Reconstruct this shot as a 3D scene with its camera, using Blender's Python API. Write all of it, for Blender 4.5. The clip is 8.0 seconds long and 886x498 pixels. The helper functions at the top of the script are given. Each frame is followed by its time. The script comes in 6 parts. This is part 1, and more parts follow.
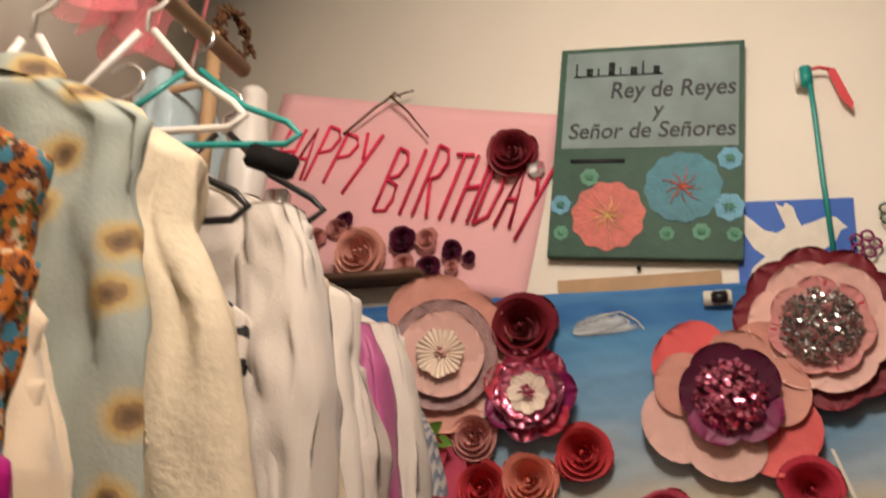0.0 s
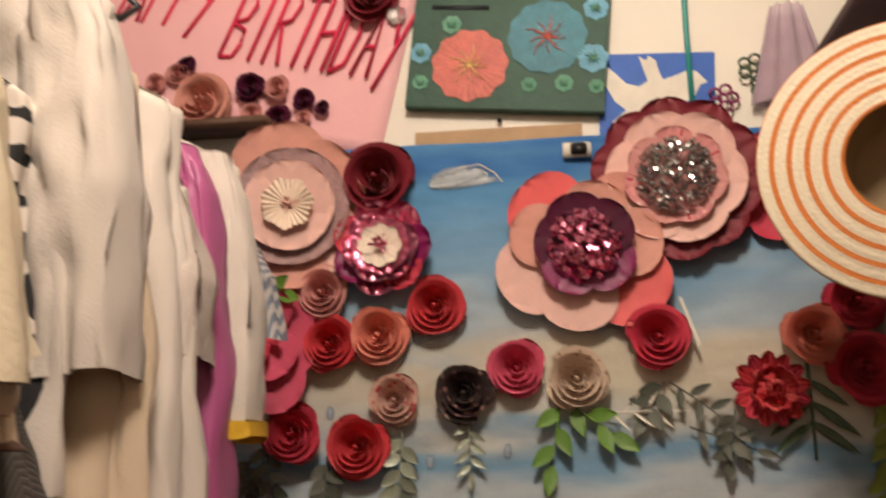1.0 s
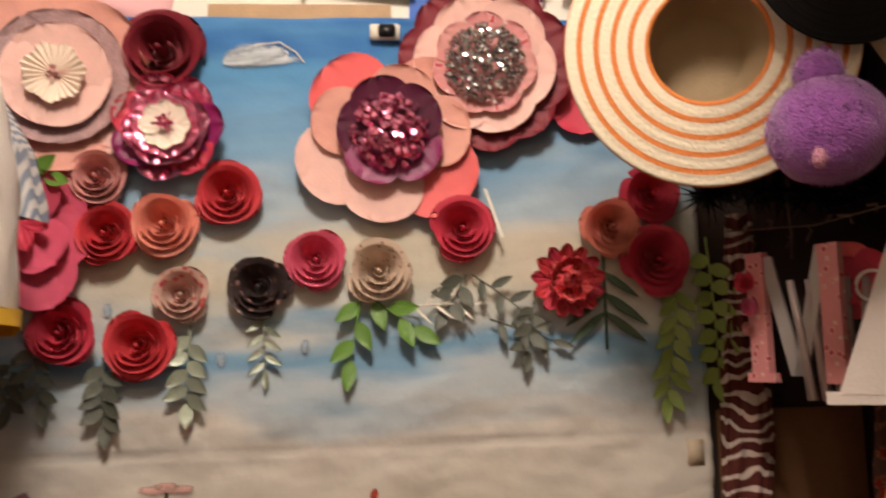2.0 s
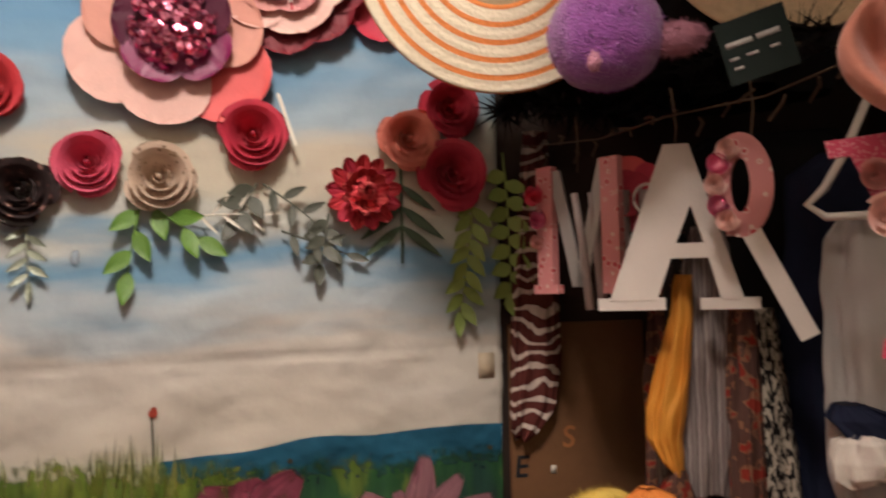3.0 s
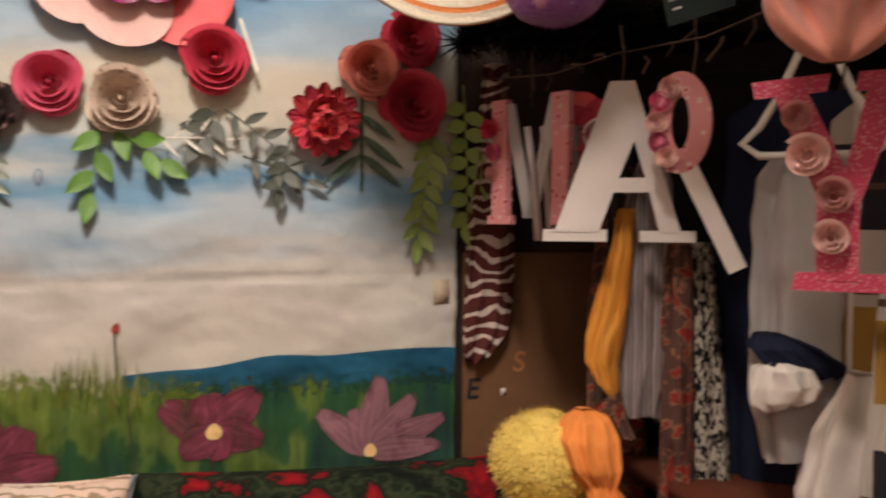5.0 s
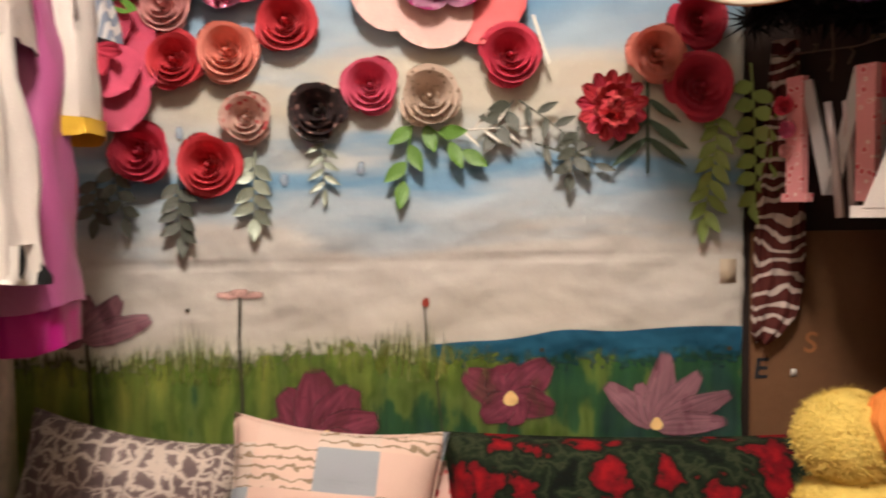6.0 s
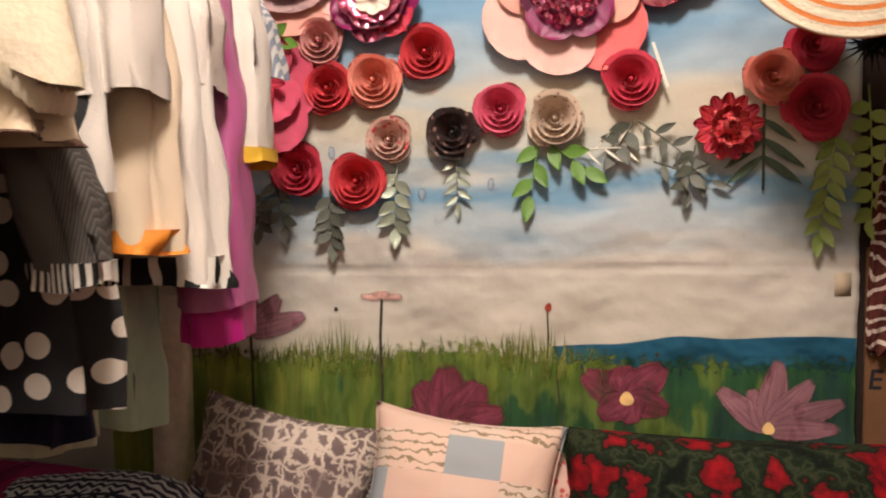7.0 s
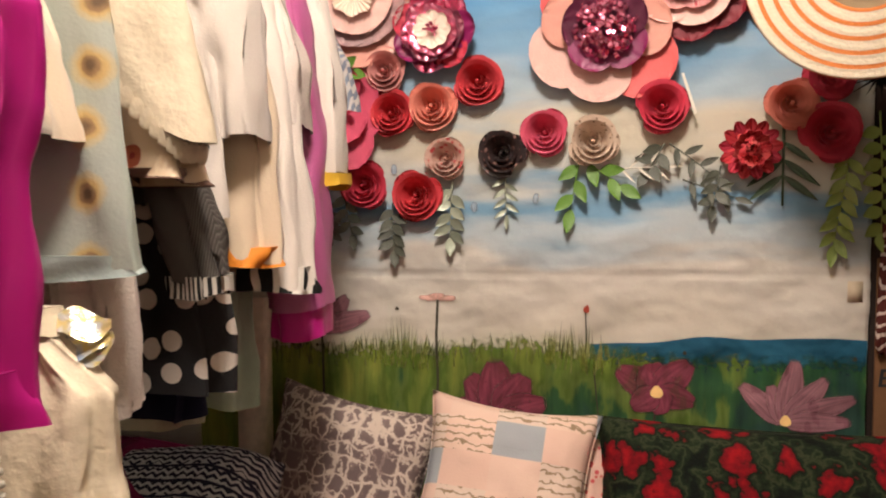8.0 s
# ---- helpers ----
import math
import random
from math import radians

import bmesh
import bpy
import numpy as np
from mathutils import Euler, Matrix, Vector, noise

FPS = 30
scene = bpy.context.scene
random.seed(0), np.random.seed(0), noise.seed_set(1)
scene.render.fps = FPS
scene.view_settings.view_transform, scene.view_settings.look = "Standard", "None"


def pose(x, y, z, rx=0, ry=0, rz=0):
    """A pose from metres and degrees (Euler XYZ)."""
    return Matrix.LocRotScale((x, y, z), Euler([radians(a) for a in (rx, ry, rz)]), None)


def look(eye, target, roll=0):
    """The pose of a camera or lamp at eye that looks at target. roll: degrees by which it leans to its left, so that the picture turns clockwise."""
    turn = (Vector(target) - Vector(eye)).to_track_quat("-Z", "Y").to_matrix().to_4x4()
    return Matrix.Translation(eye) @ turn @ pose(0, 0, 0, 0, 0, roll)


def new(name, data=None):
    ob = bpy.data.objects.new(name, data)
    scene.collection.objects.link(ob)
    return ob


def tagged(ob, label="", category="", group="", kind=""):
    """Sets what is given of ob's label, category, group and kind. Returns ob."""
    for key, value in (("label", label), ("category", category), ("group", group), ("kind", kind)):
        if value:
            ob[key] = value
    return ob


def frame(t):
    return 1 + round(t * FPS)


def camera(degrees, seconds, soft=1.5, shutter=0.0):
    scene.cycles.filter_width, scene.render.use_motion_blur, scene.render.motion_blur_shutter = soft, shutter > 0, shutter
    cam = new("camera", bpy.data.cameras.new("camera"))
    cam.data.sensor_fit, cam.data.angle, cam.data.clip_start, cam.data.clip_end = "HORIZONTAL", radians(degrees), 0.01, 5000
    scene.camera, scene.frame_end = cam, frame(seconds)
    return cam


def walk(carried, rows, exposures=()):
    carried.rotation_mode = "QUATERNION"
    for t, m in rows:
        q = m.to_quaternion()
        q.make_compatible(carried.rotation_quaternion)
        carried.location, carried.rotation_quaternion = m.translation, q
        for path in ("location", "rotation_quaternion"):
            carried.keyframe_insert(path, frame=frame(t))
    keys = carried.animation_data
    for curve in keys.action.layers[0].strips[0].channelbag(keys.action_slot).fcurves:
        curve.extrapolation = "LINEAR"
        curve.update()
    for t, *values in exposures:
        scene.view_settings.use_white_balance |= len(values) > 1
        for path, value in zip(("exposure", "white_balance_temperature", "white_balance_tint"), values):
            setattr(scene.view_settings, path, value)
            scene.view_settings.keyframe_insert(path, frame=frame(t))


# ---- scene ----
cam = camera(56.0, 8.0, 2.0, 0.4)
PATH = [
    (0, (0.338, -1.733, 1.318), (-0.23, 0.083, 1.936), 0.9),
    (0.5, (0.346, -1.656, 1.251), (-0.131, 0.211, 1.788), 0.7),
    (1, (0.361, -1.59, 1.211), (0.061, 0.339, 1.643), -0.3),
    (2.5, (0.404, -1.469, 1.142), (0.745, 0.495, 1.307), -1.4),
    (3, (0.464, -1.459, 1.119), (0.974, 0.472, 1.211), -1.2),
    (3.5, (0.515, -1.467, 1.114), (1.19, 0.415, 1.155), -0.6),
    (4, (0.542, -1.477, 1.111), (1.332, 0.361, 1.117), 0.2),
    (4.2, (0.549, -1.485, 1.109), (1.335, 0.354, 1.103), 0.3),
    (5.5, (0.44, -1.537, 1.113), (0.713, 0.442, 1.012), -0.2),
    (6, (0.393, -1.581, 1.107), (0.384, 0.416, 1.003), -0.8),
    (6.5, (0.372, -1.647, 1.124), (0.174, 0.341, 1.019), -0.9),
    (7, (0.4, -1.733, 1.138), (0.094, 0.24, 1.031), -0.4),
    (7.5, (0.416, -1.842, 1.158), (0.035, 0.117, 1.028), 0.0),
    (8, (0.429, -1.945, 1.185), (0.01, 0.007, 1.059), -0.2),
]
walk(cam, [(t, look(eye, target, roll)) for t, eye, target, roll in PATH], [(0, -0.45, 6600, 10), (1, -0.2, 6750, 10), (2.5, 0.3, 6300, 10), (4, 0.1, 6050, 10), (5.5, 0.62, 6100, 10), (6.5, 0.66, 6200, 10), (8, 0.55, 6350, 10)])

# ---- light ----
world = bpy.data.worlds.new("room_air")
scene.world = world
world.use_nodes = True
world.node_tree.nodes["Background"].inputs[0].default_value = (0.9, 0.75, 0.6, 1)
world.node_tree.nodes["Background"].inputs[1].default_value = 0.03
lamp_data = bpy.data.lights.new("ceiling_bulb", "POINT")
lamp_data.shadow_soft_size = 0.17
lamp_data.energy, lamp_data.color = 98, (1.0, 0.85, 0.735)
lamp = new("ceiling_bulb", lamp_data)
LAMP = (0.31, -1.55, 2.60)
lamp.matrix_world = look(LAMP, (0.2, -0.6, 1.2))


# ---- materials ----
def mat(name, color, rough=0.7, metal=0.0, vary=0.15, scale=30.0, bump=0.15, bump_scale=200.0, sheen=0.0, alpha=1.0, coat=0.0, trans=0.0):
    """Base colour varied at two scales, with fine relief."""
    m = bpy.data.materials.new(name)
    m.use_nodes = True
    nt = m.node_tree
    N, L = nt.nodes, nt.links
    b = N["Principled BSDF"]
    b.inputs["Roughness"].default_value = rough
    b.inputs["Metallic"].default_value = metal
    b.inputs["Sheen Weight"].default_value = sheen
    b.inputs["Alpha"].default_value = alpha
    b.inputs["Specular IOR Level"].default_value = 0.2 if rough >= 0.8 else 0.5
    b.inputs["Coat Weight"].default_value = coat
    b.inputs["Transmission Weight"].default_value = trans
    co = N.new("ShaderNodeTexCoord")
    n1, n2 = N.new("ShaderNodeTexNoise"), N.new("ShaderNodeTexNoise")
    n1.inputs["Scale"].default_value, n2.inputs["Scale"].default_value = scale, scale * 0.2
    n1.inputs["Detail"].default_value = 6
    mix = N.new("ShaderNodeMath"); mix.operation = "ADD"
    L.new(co.outputs["Object"], n1.inputs["Vector"]); L.new(co.outputs["Object"], n2.inputs["Vector"])
    L.new(n1.outputs["Fac"], mix.inputs[0]); L.new(n2.outputs["Fac"], mix.inputs[1])
    info = N.new("ShaderNodeObjectInfo")
    ra = N.new("ShaderNodeMath"); ra.operation = "MULTIPLY_ADD"
    ra.inputs[1].default_value = 0.5
    L.new(info.outputs["Random"], ra.inputs[0]); L.new(mix.outputs[0], ra.inputs[2])
    rng = N.new("ShaderNodeMapRange")
    rng.inputs[1].default_value, rng.inputs[2].default_value = 0.75, 1.75
    rng.inputs[3].default_value, rng.inputs[4].default_value = 1 - vary, 1 + vary
    L.new(ra.outputs[0], rng.inputs[0])
    mul = N.new("ShaderNodeVectorMath"); mul.operation = "SCALE"
    mul.inputs[0].default_value = color[:3]
    L.new(rng.outputs[0], mul.inputs["Scale"])
    L.new(mul.outputs[0], b.inputs["Base Color"])
    if bump:
        n3, bp = N.new("ShaderNodeTexNoise"), N.new("ShaderNodeBump")
        n3.inputs["Scale"].default_value = bump_scale
        bp.inputs["Strength"].default_value, bp.inputs["Distance"].default_value = bump, 0.004
        L.new(co.outputs["Object"], n3.inputs["Vector"]); L.new(n3.outputs["Fac"], bp.inputs["Height"])
        L.new(bp.outputs[0], b.inputs["Normal"])
    return m


def node(m, kind, **values):
    n = m.node_tree.nodes.new(kind)
    for k, v in values.items():
        n.inputs[k.replace("_", " ")].default_value = v
    return n


def ramped(m, source, stops, smooth=True):
    """Colours the material by a value from 0 to 1."""
    nt = m.node_tree
    r = nt.nodes.new("ShaderNodeValToRGB")
    r.color_ramp.interpolation = "EASE" if smooth else "CONSTANT"
    while len(r.color_ramp.elements) < len(stops):
        r.color_ramp.elements.new(0.5)
    for e, (p, c) in zip(r.color_ramp.elements, stops):
        e.position, e.color = p, (*c, 1)
    nt.links.new(source, r.inputs[0])
    nt.links.new(r.outputs[0], nt.nodes["Principled BSDF"].inputs["Base Color"])
    return r


def coords(m, scale=(1, 1, 1), kind="Object", turn=(0, 0, 0)):
    nt = m.node_tree
    c, mp = nt.nodes.new("ShaderNodeTexCoord"), nt.nodes.new("ShaderNodeMapping")
    mp.inputs["Scale"].default_value, mp.inputs["Rotation"].default_value = scale, turn
    nt.links.new(c.outputs[kind], mp.inputs[0])
    return mp.outputs[0]


def spotted(name, base, spots, scale, cut=0.45, rough=0.7, turn=(0, 0, 0), stretch=(1, 1, 1), noise_kind=False, flat_print=False):
    """Round or ragged spots of one colour on another."""
    m = mat(name, base, rough)
    t = m.node_tree.nodes.new("ShaderNodeTexNoise" if noise_kind else "ShaderNodeTexVoronoi")
    t.inputs["Scale"].default_value = scale
    if flat_print:
        t.voronoi_dimensions, turn = "2D", (1.5708, 0, 0)
        t.inputs["Randomness"].default_value = 0.6
    m.node_tree.links.new(coords(m, stretch, turn=turn), t.inputs["Vector"])
    stops = [(0.0, spots[0])] + [(cut + 0.07 * i, c) for i, c in enumerate(list(spots[1:]) + [base])]
    ramped(m, t.outputs[0], stops, False)
    return m


def striped(name, colours, axis, width, rough=0.8, kind="Object", wobble=0.0):
    """Bands along one axis."""
    m = mat(name, colours[0], rough)
    nt = m.node_tree
    w = nt.nodes.new("ShaderNodeTexWave")
    w.bands_direction = axis
    w.wave_profile = "SAW"
    w.inputs["Scale"].default_value = 0.314 / width / len(colours) * 1.0
    w.inputs["Distortion"].default_value = wobble
    nt.links.new(coords(m, kind=kind), w.inputs["Vector"])
    ramped(m, w.outputs[1], [(i / len(colours), c) for i, c in enumerate(colours)], False)
    return m


PLASTER = mat("cream_plaster", (0.83, 0.79, 0.70), 0.85, vary=0.05, scale=4, bump=0.1, bump_scale=60)
# near-black colour stands in for the shade deep inside the wardrobe bay
BAYSHADE = mat("shaded_bay_panel", (0.035, 0.024, 0.02), 0.9)
FLOORWOOD = mat("floor_wood", (0.16, 0.07, 0.035), 0.5)
CARDBOARD = mat("cardboard", (0.19, 0.095, 0.045), 0.85, vary=0.1, scale=60)
WOOD = mat("pale_wood", (0.42, 0.27, 0.14), 0.6, vary=0.2)
DARKWOOD = mat("dark_wood", (0.10, 0.05, 0.03), 0.6)
PINKCARD = mat("pink_card", (0.82, 0.47, 0.49), 0.8, vary=0.06, scale=6)
MARKER = mat("red_marker", (0.74, 0.04, 0.11), 0.8, vary=0.3, scale=60, bump=0)
WINE = mat("wine_paper", (0.20, 0.012, 0.024), 0.6)
CRIMSON = mat("crimson_paper", (0.58, 0.045, 0.085), 0.6)
RED = mat("red_paper", (0.62, 0.05, 0.065), 0.6)
ROSEPINK = mat("rose_pink_paper", (0.68, 0.10, 0.18), 0.6)
CORAL = mat("coral_paper", (0.78, 0.27, 0.20), 0.6)
SALMON = mat("salmon_paper", (0.74, 0.36, 0.29), 0.65)
PALEPINK = mat("pale_pink_paper", (0.80, 0.50, 0.44), 0.65)
BRIGHTCORAL = mat("bright_coral_paper", (0.80, 0.13, 0.13), 0.6)
DUSTY = mat("dusty_pink_paper", (0.60, 0.27, 0.25), 0.65)
MAUVE = mat("mauve_glitter_card", (0.36, 0.22, 0.22), 0.5, vary=0.35, scale=300, bump=0.4)
PURPLE = mat("purple_paper", (0.22, 0.01, 0.09), 0.45)
PLUM = mat("plum_paper", (0.085, 0.008, 0.035), 0.4)
FOIL = mat("magenta_foil", (0.86, 0.28, 0.45), 0.14, 0.85, vary=0.3, scale=60, bump=0.3)
PINKFOIL = mat("pink_foil", (0.85, 0.35, 0.50), 0.2, 0.8, vary=0.25, bump=0.3)
SILVER = mat("silver_tinsel", (0.58, 0.58, 0.57), 0.25, 0.9, vary=0.4)
CREAMPAPER = mat("cream_paper", (0.85, 0.72, 0.60), 0.7)
MUSIC = spotted("printed_cream_paper", (0.62, 0.48, 0.37), [(0.20, 0.13, 0.09), (0.42, 0.30, 0.2)], 90, 0.2)
BLACKROSE = spotted("black_patterned_paper", (0.05, 0.035, 0.035), [(0.42, 0.26, 0.22), (0.20, 0.09, 0.08)], 60, 0.24, 0.35)
PATTERNED = spotted("rose_print_paper", (0.62, 0.40, 0.33), [(0.5, 0.06, 0.07), (0.55, 0.2, 0.16)], 60, 0.25)
GLITTER = mat("grey_glitter", (0.4, 0.36, 0.35), 0.4, 0.3, vary=0.5, scale=400)
SAGE = mat("sage_leaf_paper", (0.095, 0.105, 0.08), 0.5, vary=0.3)
PALESAGE = mat("pale_sage_leaf", (0.30, 0.34, 0.26), 0.35, 0.2, vary=0.3)
GREEN = mat("green_leaf_paper", (0.12, 0.26, 0.035), 0.5)
DKGREEN = mat("dark_green_leaf_paper", (0.045, 0.085, 0.04), 0.5)
LIME = mat("lime_leaf_paper", (0.25, 0.34, 0.08), 0.55)
OFFWHITE = mat("off_white_paper", (0.8, 0.76, 0.66), 0.7)
BLACK = mat("black_cloth", (0.008, 0.007, 0.007), 0.9, bump_scale=400)
BLACKPLASTIC = mat("black_plastic", (0.012, 0.012, 0.013), 0.35)
WHITEPLASTIC = mat("white_plastic", (0.78, 0.75, 0.70), 0.35, vary=0.05, bump=0)
TEAL = mat("teal_plastic", (0.02, 0.30, 0.27), 0.35, vary=0.08, bump=0)
CHROME = mat("chrome", (0.7, 0.7, 0.7), 0.2, 1.0, bump=0)
PAINTGREEN = mat("green_acrylic", (0.014, 0.065, 0.04), 0.6, vary=0.35, scale=25, bump=0.4, bump_scale=60)
PAINTGREY = mat("grey_acrylic", (0.17, 0.24, 0.24), 0.6, vary=0.4, scale=14, bump=0.4, bump_scale=60)
PAINTCORAL = mat("coral_acrylic", (0.54, 0.12, 0.09), 0.5, vary=0.35, scale=50, bump=0.4)
PAINTTEAL = mat("turquoise_acrylic", (0.03, 0.21, 0.28), 0.5, vary=0.35, scale=50, bump=0.4)
PAINTYELLOW = mat("yellow_acrylic", (0.9, 0.62, 0.25), 0.5)
PAINTMINT = mat("mint_acrylic", (0.12, 0.33, 0.22), 0.5)
PAINTLBLUE = mat("light_blue_acrylic", (0.13, 0.36, 0.50), 0.5, vary=0.3, scale=60)
INK = mat("black_paint", (0.012, 0.015, 0.02), 0.6, bump=0)
DOVEBLUE = mat("blue_poster", (0.03, 0.13, 0.52), 0.6)
WHITECLOTH = mat("white_cotton", (0.70, 0.64, 0.58), 0.85, vary=0.08, scale=12, bump=0.2, bump_scale=300, sheen=0.2)
CREAMCLOTH = mat("cream_cotton", (0.70, 0.57, 0.42), 0.85, vary=0.06, scale=10, bump=0.2, bump_scale=300, sheen=0.2)
LACE = mat("cream_lace", (0.68, 0.59, 0.44), 0.85, vary=0.10, scale=90, bump=0.35, bump_scale=130)
_nt = LACE.node_tree
_vo = _nt.nodes.new("ShaderNodeTexVoronoi"); _vo.inputs["Scale"].default_value = 42
_bp = _nt.nodes.new("ShaderNodeBump"); _bp.inputs["Strength"].default_value, _bp.inputs["Distance"].default_value = 0.22, 0.005
_nt.links.new(coords(LACE), _vo.inputs["Vector"]); _nt.links.new(_vo.outputs[0], _bp.inputs["Height"])
_nt.links.new(_nt.nodes["Principled BSDF"].inputs["Normal"].links[0].from_socket, _bp.inputs["Normal"])
_nt.links.new(_bp.outputs[0], _nt.nodes["Principled BSDF"].inputs["Normal"])
SATIN = spotted("floral_satin", (0.78, 0.62, 0.44), [(0.30, 0.03, 0.03), (0.48, 0.12, 0.06)], 14, 0.24, 0.32)
GREYPINK = mat("pale_grey_knit", (0.62, 0.55, 0.50), 0.85, vary=0.08, bump=0.4, bump_scale=250)
MAGENTA = mat("magenta_nylon", (0.52, 0.012, 0.23), 0.38, vary=0.12, scale=7, bump=0.1, bump_scale=40)
ORCHID = mat("orchid_satin", (0.50, 0.12, 0.30), 0.4, vary=0.15, scale=8)
TWEED = striped("grey_tweed", [(0.055, 0.05, 0.045), (0.13, 0.12, 0.11), (0.08, 0.07, 0.065)], "X", 0.0008)
BWRIB = striped("black_white_rib", [(0.02, 0.02, 0.02), (0.7, 0.66, 0.6)], "X", 0.0035)
BWBLOCK = striped("black_white_block_band", [(0.012, 0.012, 0.012), (0.7, 0.66, 0.6), (0.012, 0.012, 0.012)], "X", 0.011)
ORANGEBAND = mat("orange_band", (0.75, 0.25, 0.02), 0.7)
YELLOWBAND = mat("yellow_band", (0.82, 0.50, 0.04), 0.7)
POLKA = spotted("polka_dot_cotton", (0.008, 0.008, 0.010), [(0.72, 0.65, 0.58)], 21, 0.31, 0.75, flat_print=True)
SUNFLOWER = spotted("sunflower_chiffon", (0.36, 0.40, 0.36), [(0.10, 0.06, 0.03), (0.52, 0.34, 0.14), (0.50, 0.40, 0.22)], 12.5, 0.12, 0.75, flat_print=True)
_nt = SUNFLOWER.node_tree
_vt = [n for n in _nt.nodes if n.type == "TEX_VORONOI"][0]
_nz = _nt.nodes.new("ShaderNodeTexNoise"); _nz.inputs["Scale"].default_value = 55
_nt.links.new(coords(SUNFLOWER), _nz.inputs["Vector"])
_ad = _nt.nodes.new("ShaderNodeMath"); _ad.operation = "MULTIPLY_ADD"; _ad.inputs[1].default_value = 0.16
_nt.links.new(_nz.outputs[0], _ad.inputs[0]); _nt.links.new(_vt.outputs[0], _ad.inputs[2])
ramped(SUNFLOWER, _ad.outputs[0], [(0.12, (0.13, 0.08, 0.04)), (0.20, (0.26, 0.16, 0.07)), (0.25, (0.48, 0.34, 0.13)), (0.33, (0.46, 0.40, 0.24)), (0.42, (0.36, 0.40, 0.35)), (0.9, (0.33, 0.38, 0.34))])
ORFLORAL = spotted("orange_floral_cotton", (0.42, 0.14, 0.03), [(0.04, 0.19, 0.27)], 62, 0.30, 0.8)
_nt = ORFLORAL.node_tree
_v1 = _nt.nodes.new("ShaderNodeTexVoronoi"); _v1.inputs["Scale"].default_value = 150
_v2 = _nt.nodes.new("ShaderNodeTexVoronoi"); _v2.inputs["Scale"].default_value = 48
_nz = _nt.nodes.new("ShaderNodeTexNoise"); _nz.inputs["Scale"].default_value = 160
_vm = _nt.nodes.new("ShaderNodeVectorMath"); _vm.operation = "MULTIPLY_ADD"; _vm.inputs[1].default_value = (0.014, 0.014, 0.014)
_nt.links.new(coords(ORFLORAL), _nz.inputs["Vector"]); _nt.links.new(_nz.outputs[1], _vm.inputs[0]); _nt.links.new(coords(ORFLORAL), _vm.inputs[2])
_nt.links.new(_vm.outputs[0], _v1.inputs["Vector"]); _nt.links.new(_vm.outputs[0], _v2.inputs["Vector"])
_sp = _nt.nodes.new("ShaderNodeSeparateColor"); _nt.links.new(_v1.outputs["Color"], _sp.inputs[0])
_r = ramped(ORFLORAL, _sp.outputs[0], [(0.0, (0.05, 0.02, 0.015)), (0.22, (0.45, 0.14, 0.02)), (0.62, (0.28, 0.08, 0.02)), (0.80, (0.50, 0.38, 0.24)), (0.90, (0.06, 0.10, 0.03))], False)
_lt = _nt.nodes.new("ShaderNodeMath"); _lt.operation = "LESS_THAN"; _lt.inputs[1].default_value = 0.36
_nt.links.new(_v2.outputs[0], _lt.inputs[0])
_mx = _nt.nodes.new("ShaderNodeMixRGB"); _mx.inputs[2].default_value = (0.05, 0.20, 0.28, 1)
_nt.links.new(_lt.outputs[0], _mx.inputs[0]); _nt.links.new(_r.outputs[0], _mx.inputs[1])
_nt.links.new(_mx.outputs[0], _nt.nodes["Principled BSDF"].inputs["Base Color"])
BLUESTRIPE = striped("blue_striped_cotton", [(0.70, 0.68, 0.66), (0.26, 0.31, 0.40)], "X", 0.0032)
MINT = mat("mint_cotton", (0.42, 0.56, 0.44), 0.85)
BWPRINT = mat("navy_white_geometric_print", (0.02, 0.025, 0.05), 0.85)
_nt = BWPRINT.node_tree
_sep = _nt.nodes.new("ShaderNodeSeparateXYZ"); _nt.links.new(coords(BWPRINT), _sep.inputs[0])


def _calc(nt, op, a, b, c=None):
    n = nt.nodes.new("ShaderNodeMath"); n.operation = op
    for i, q in enumerate((a, b, c)):
        if q is None:
            continue
        if isinstance(q, (int, float)):
            n.inputs[i].default_value = q
        else:
            nt.links.new(q, n.inputs[i])
    return n.outputs[0]


_tri = _calc(_nt, "PINGPONG", _sep.outputs[0], 0.010)
_row = _calc(_nt, "MULTIPLY", _calc(_nt, "ADD", _sep.outputs[1], _calc(_nt, "MULTIPLY", _tri, 0.9)), 62.0)
_zig = _calc(_nt, "GREATER_THAN", _calc(_nt, "FRACT", _row, 0), 0.56)
_bar = _calc(_nt, "GREATER_THAN", _calc(_nt, "FRACT", _calc(_nt, "MULTIPLY", _sep.outputs[1], 26.0), 0), 0.80)
_dia = _calc(_nt, "LESS_THAN", _calc(_nt, "ADD", _calc(_nt, "PINGPONG", _sep.outputs[0], 0.016), _calc(_nt, "PINGPONG", _sep.outputs[1], 0.019)), 0.011)
ramped(BWPRINT, _calc(_nt, "SUBTRACT", _calc(_nt, "MAXIMUM", _zig, _dia), _bar), [(0.0, (0.018, 0.022, 0.045)), (0.5, (0.52, 0.53, 0.54))], False)
GREYPRINT = mat("grey_scribble_print", (0.60, 0.50, 0.42), 0.85)
_nt = GREYPRINT.node_tree
_ws = []
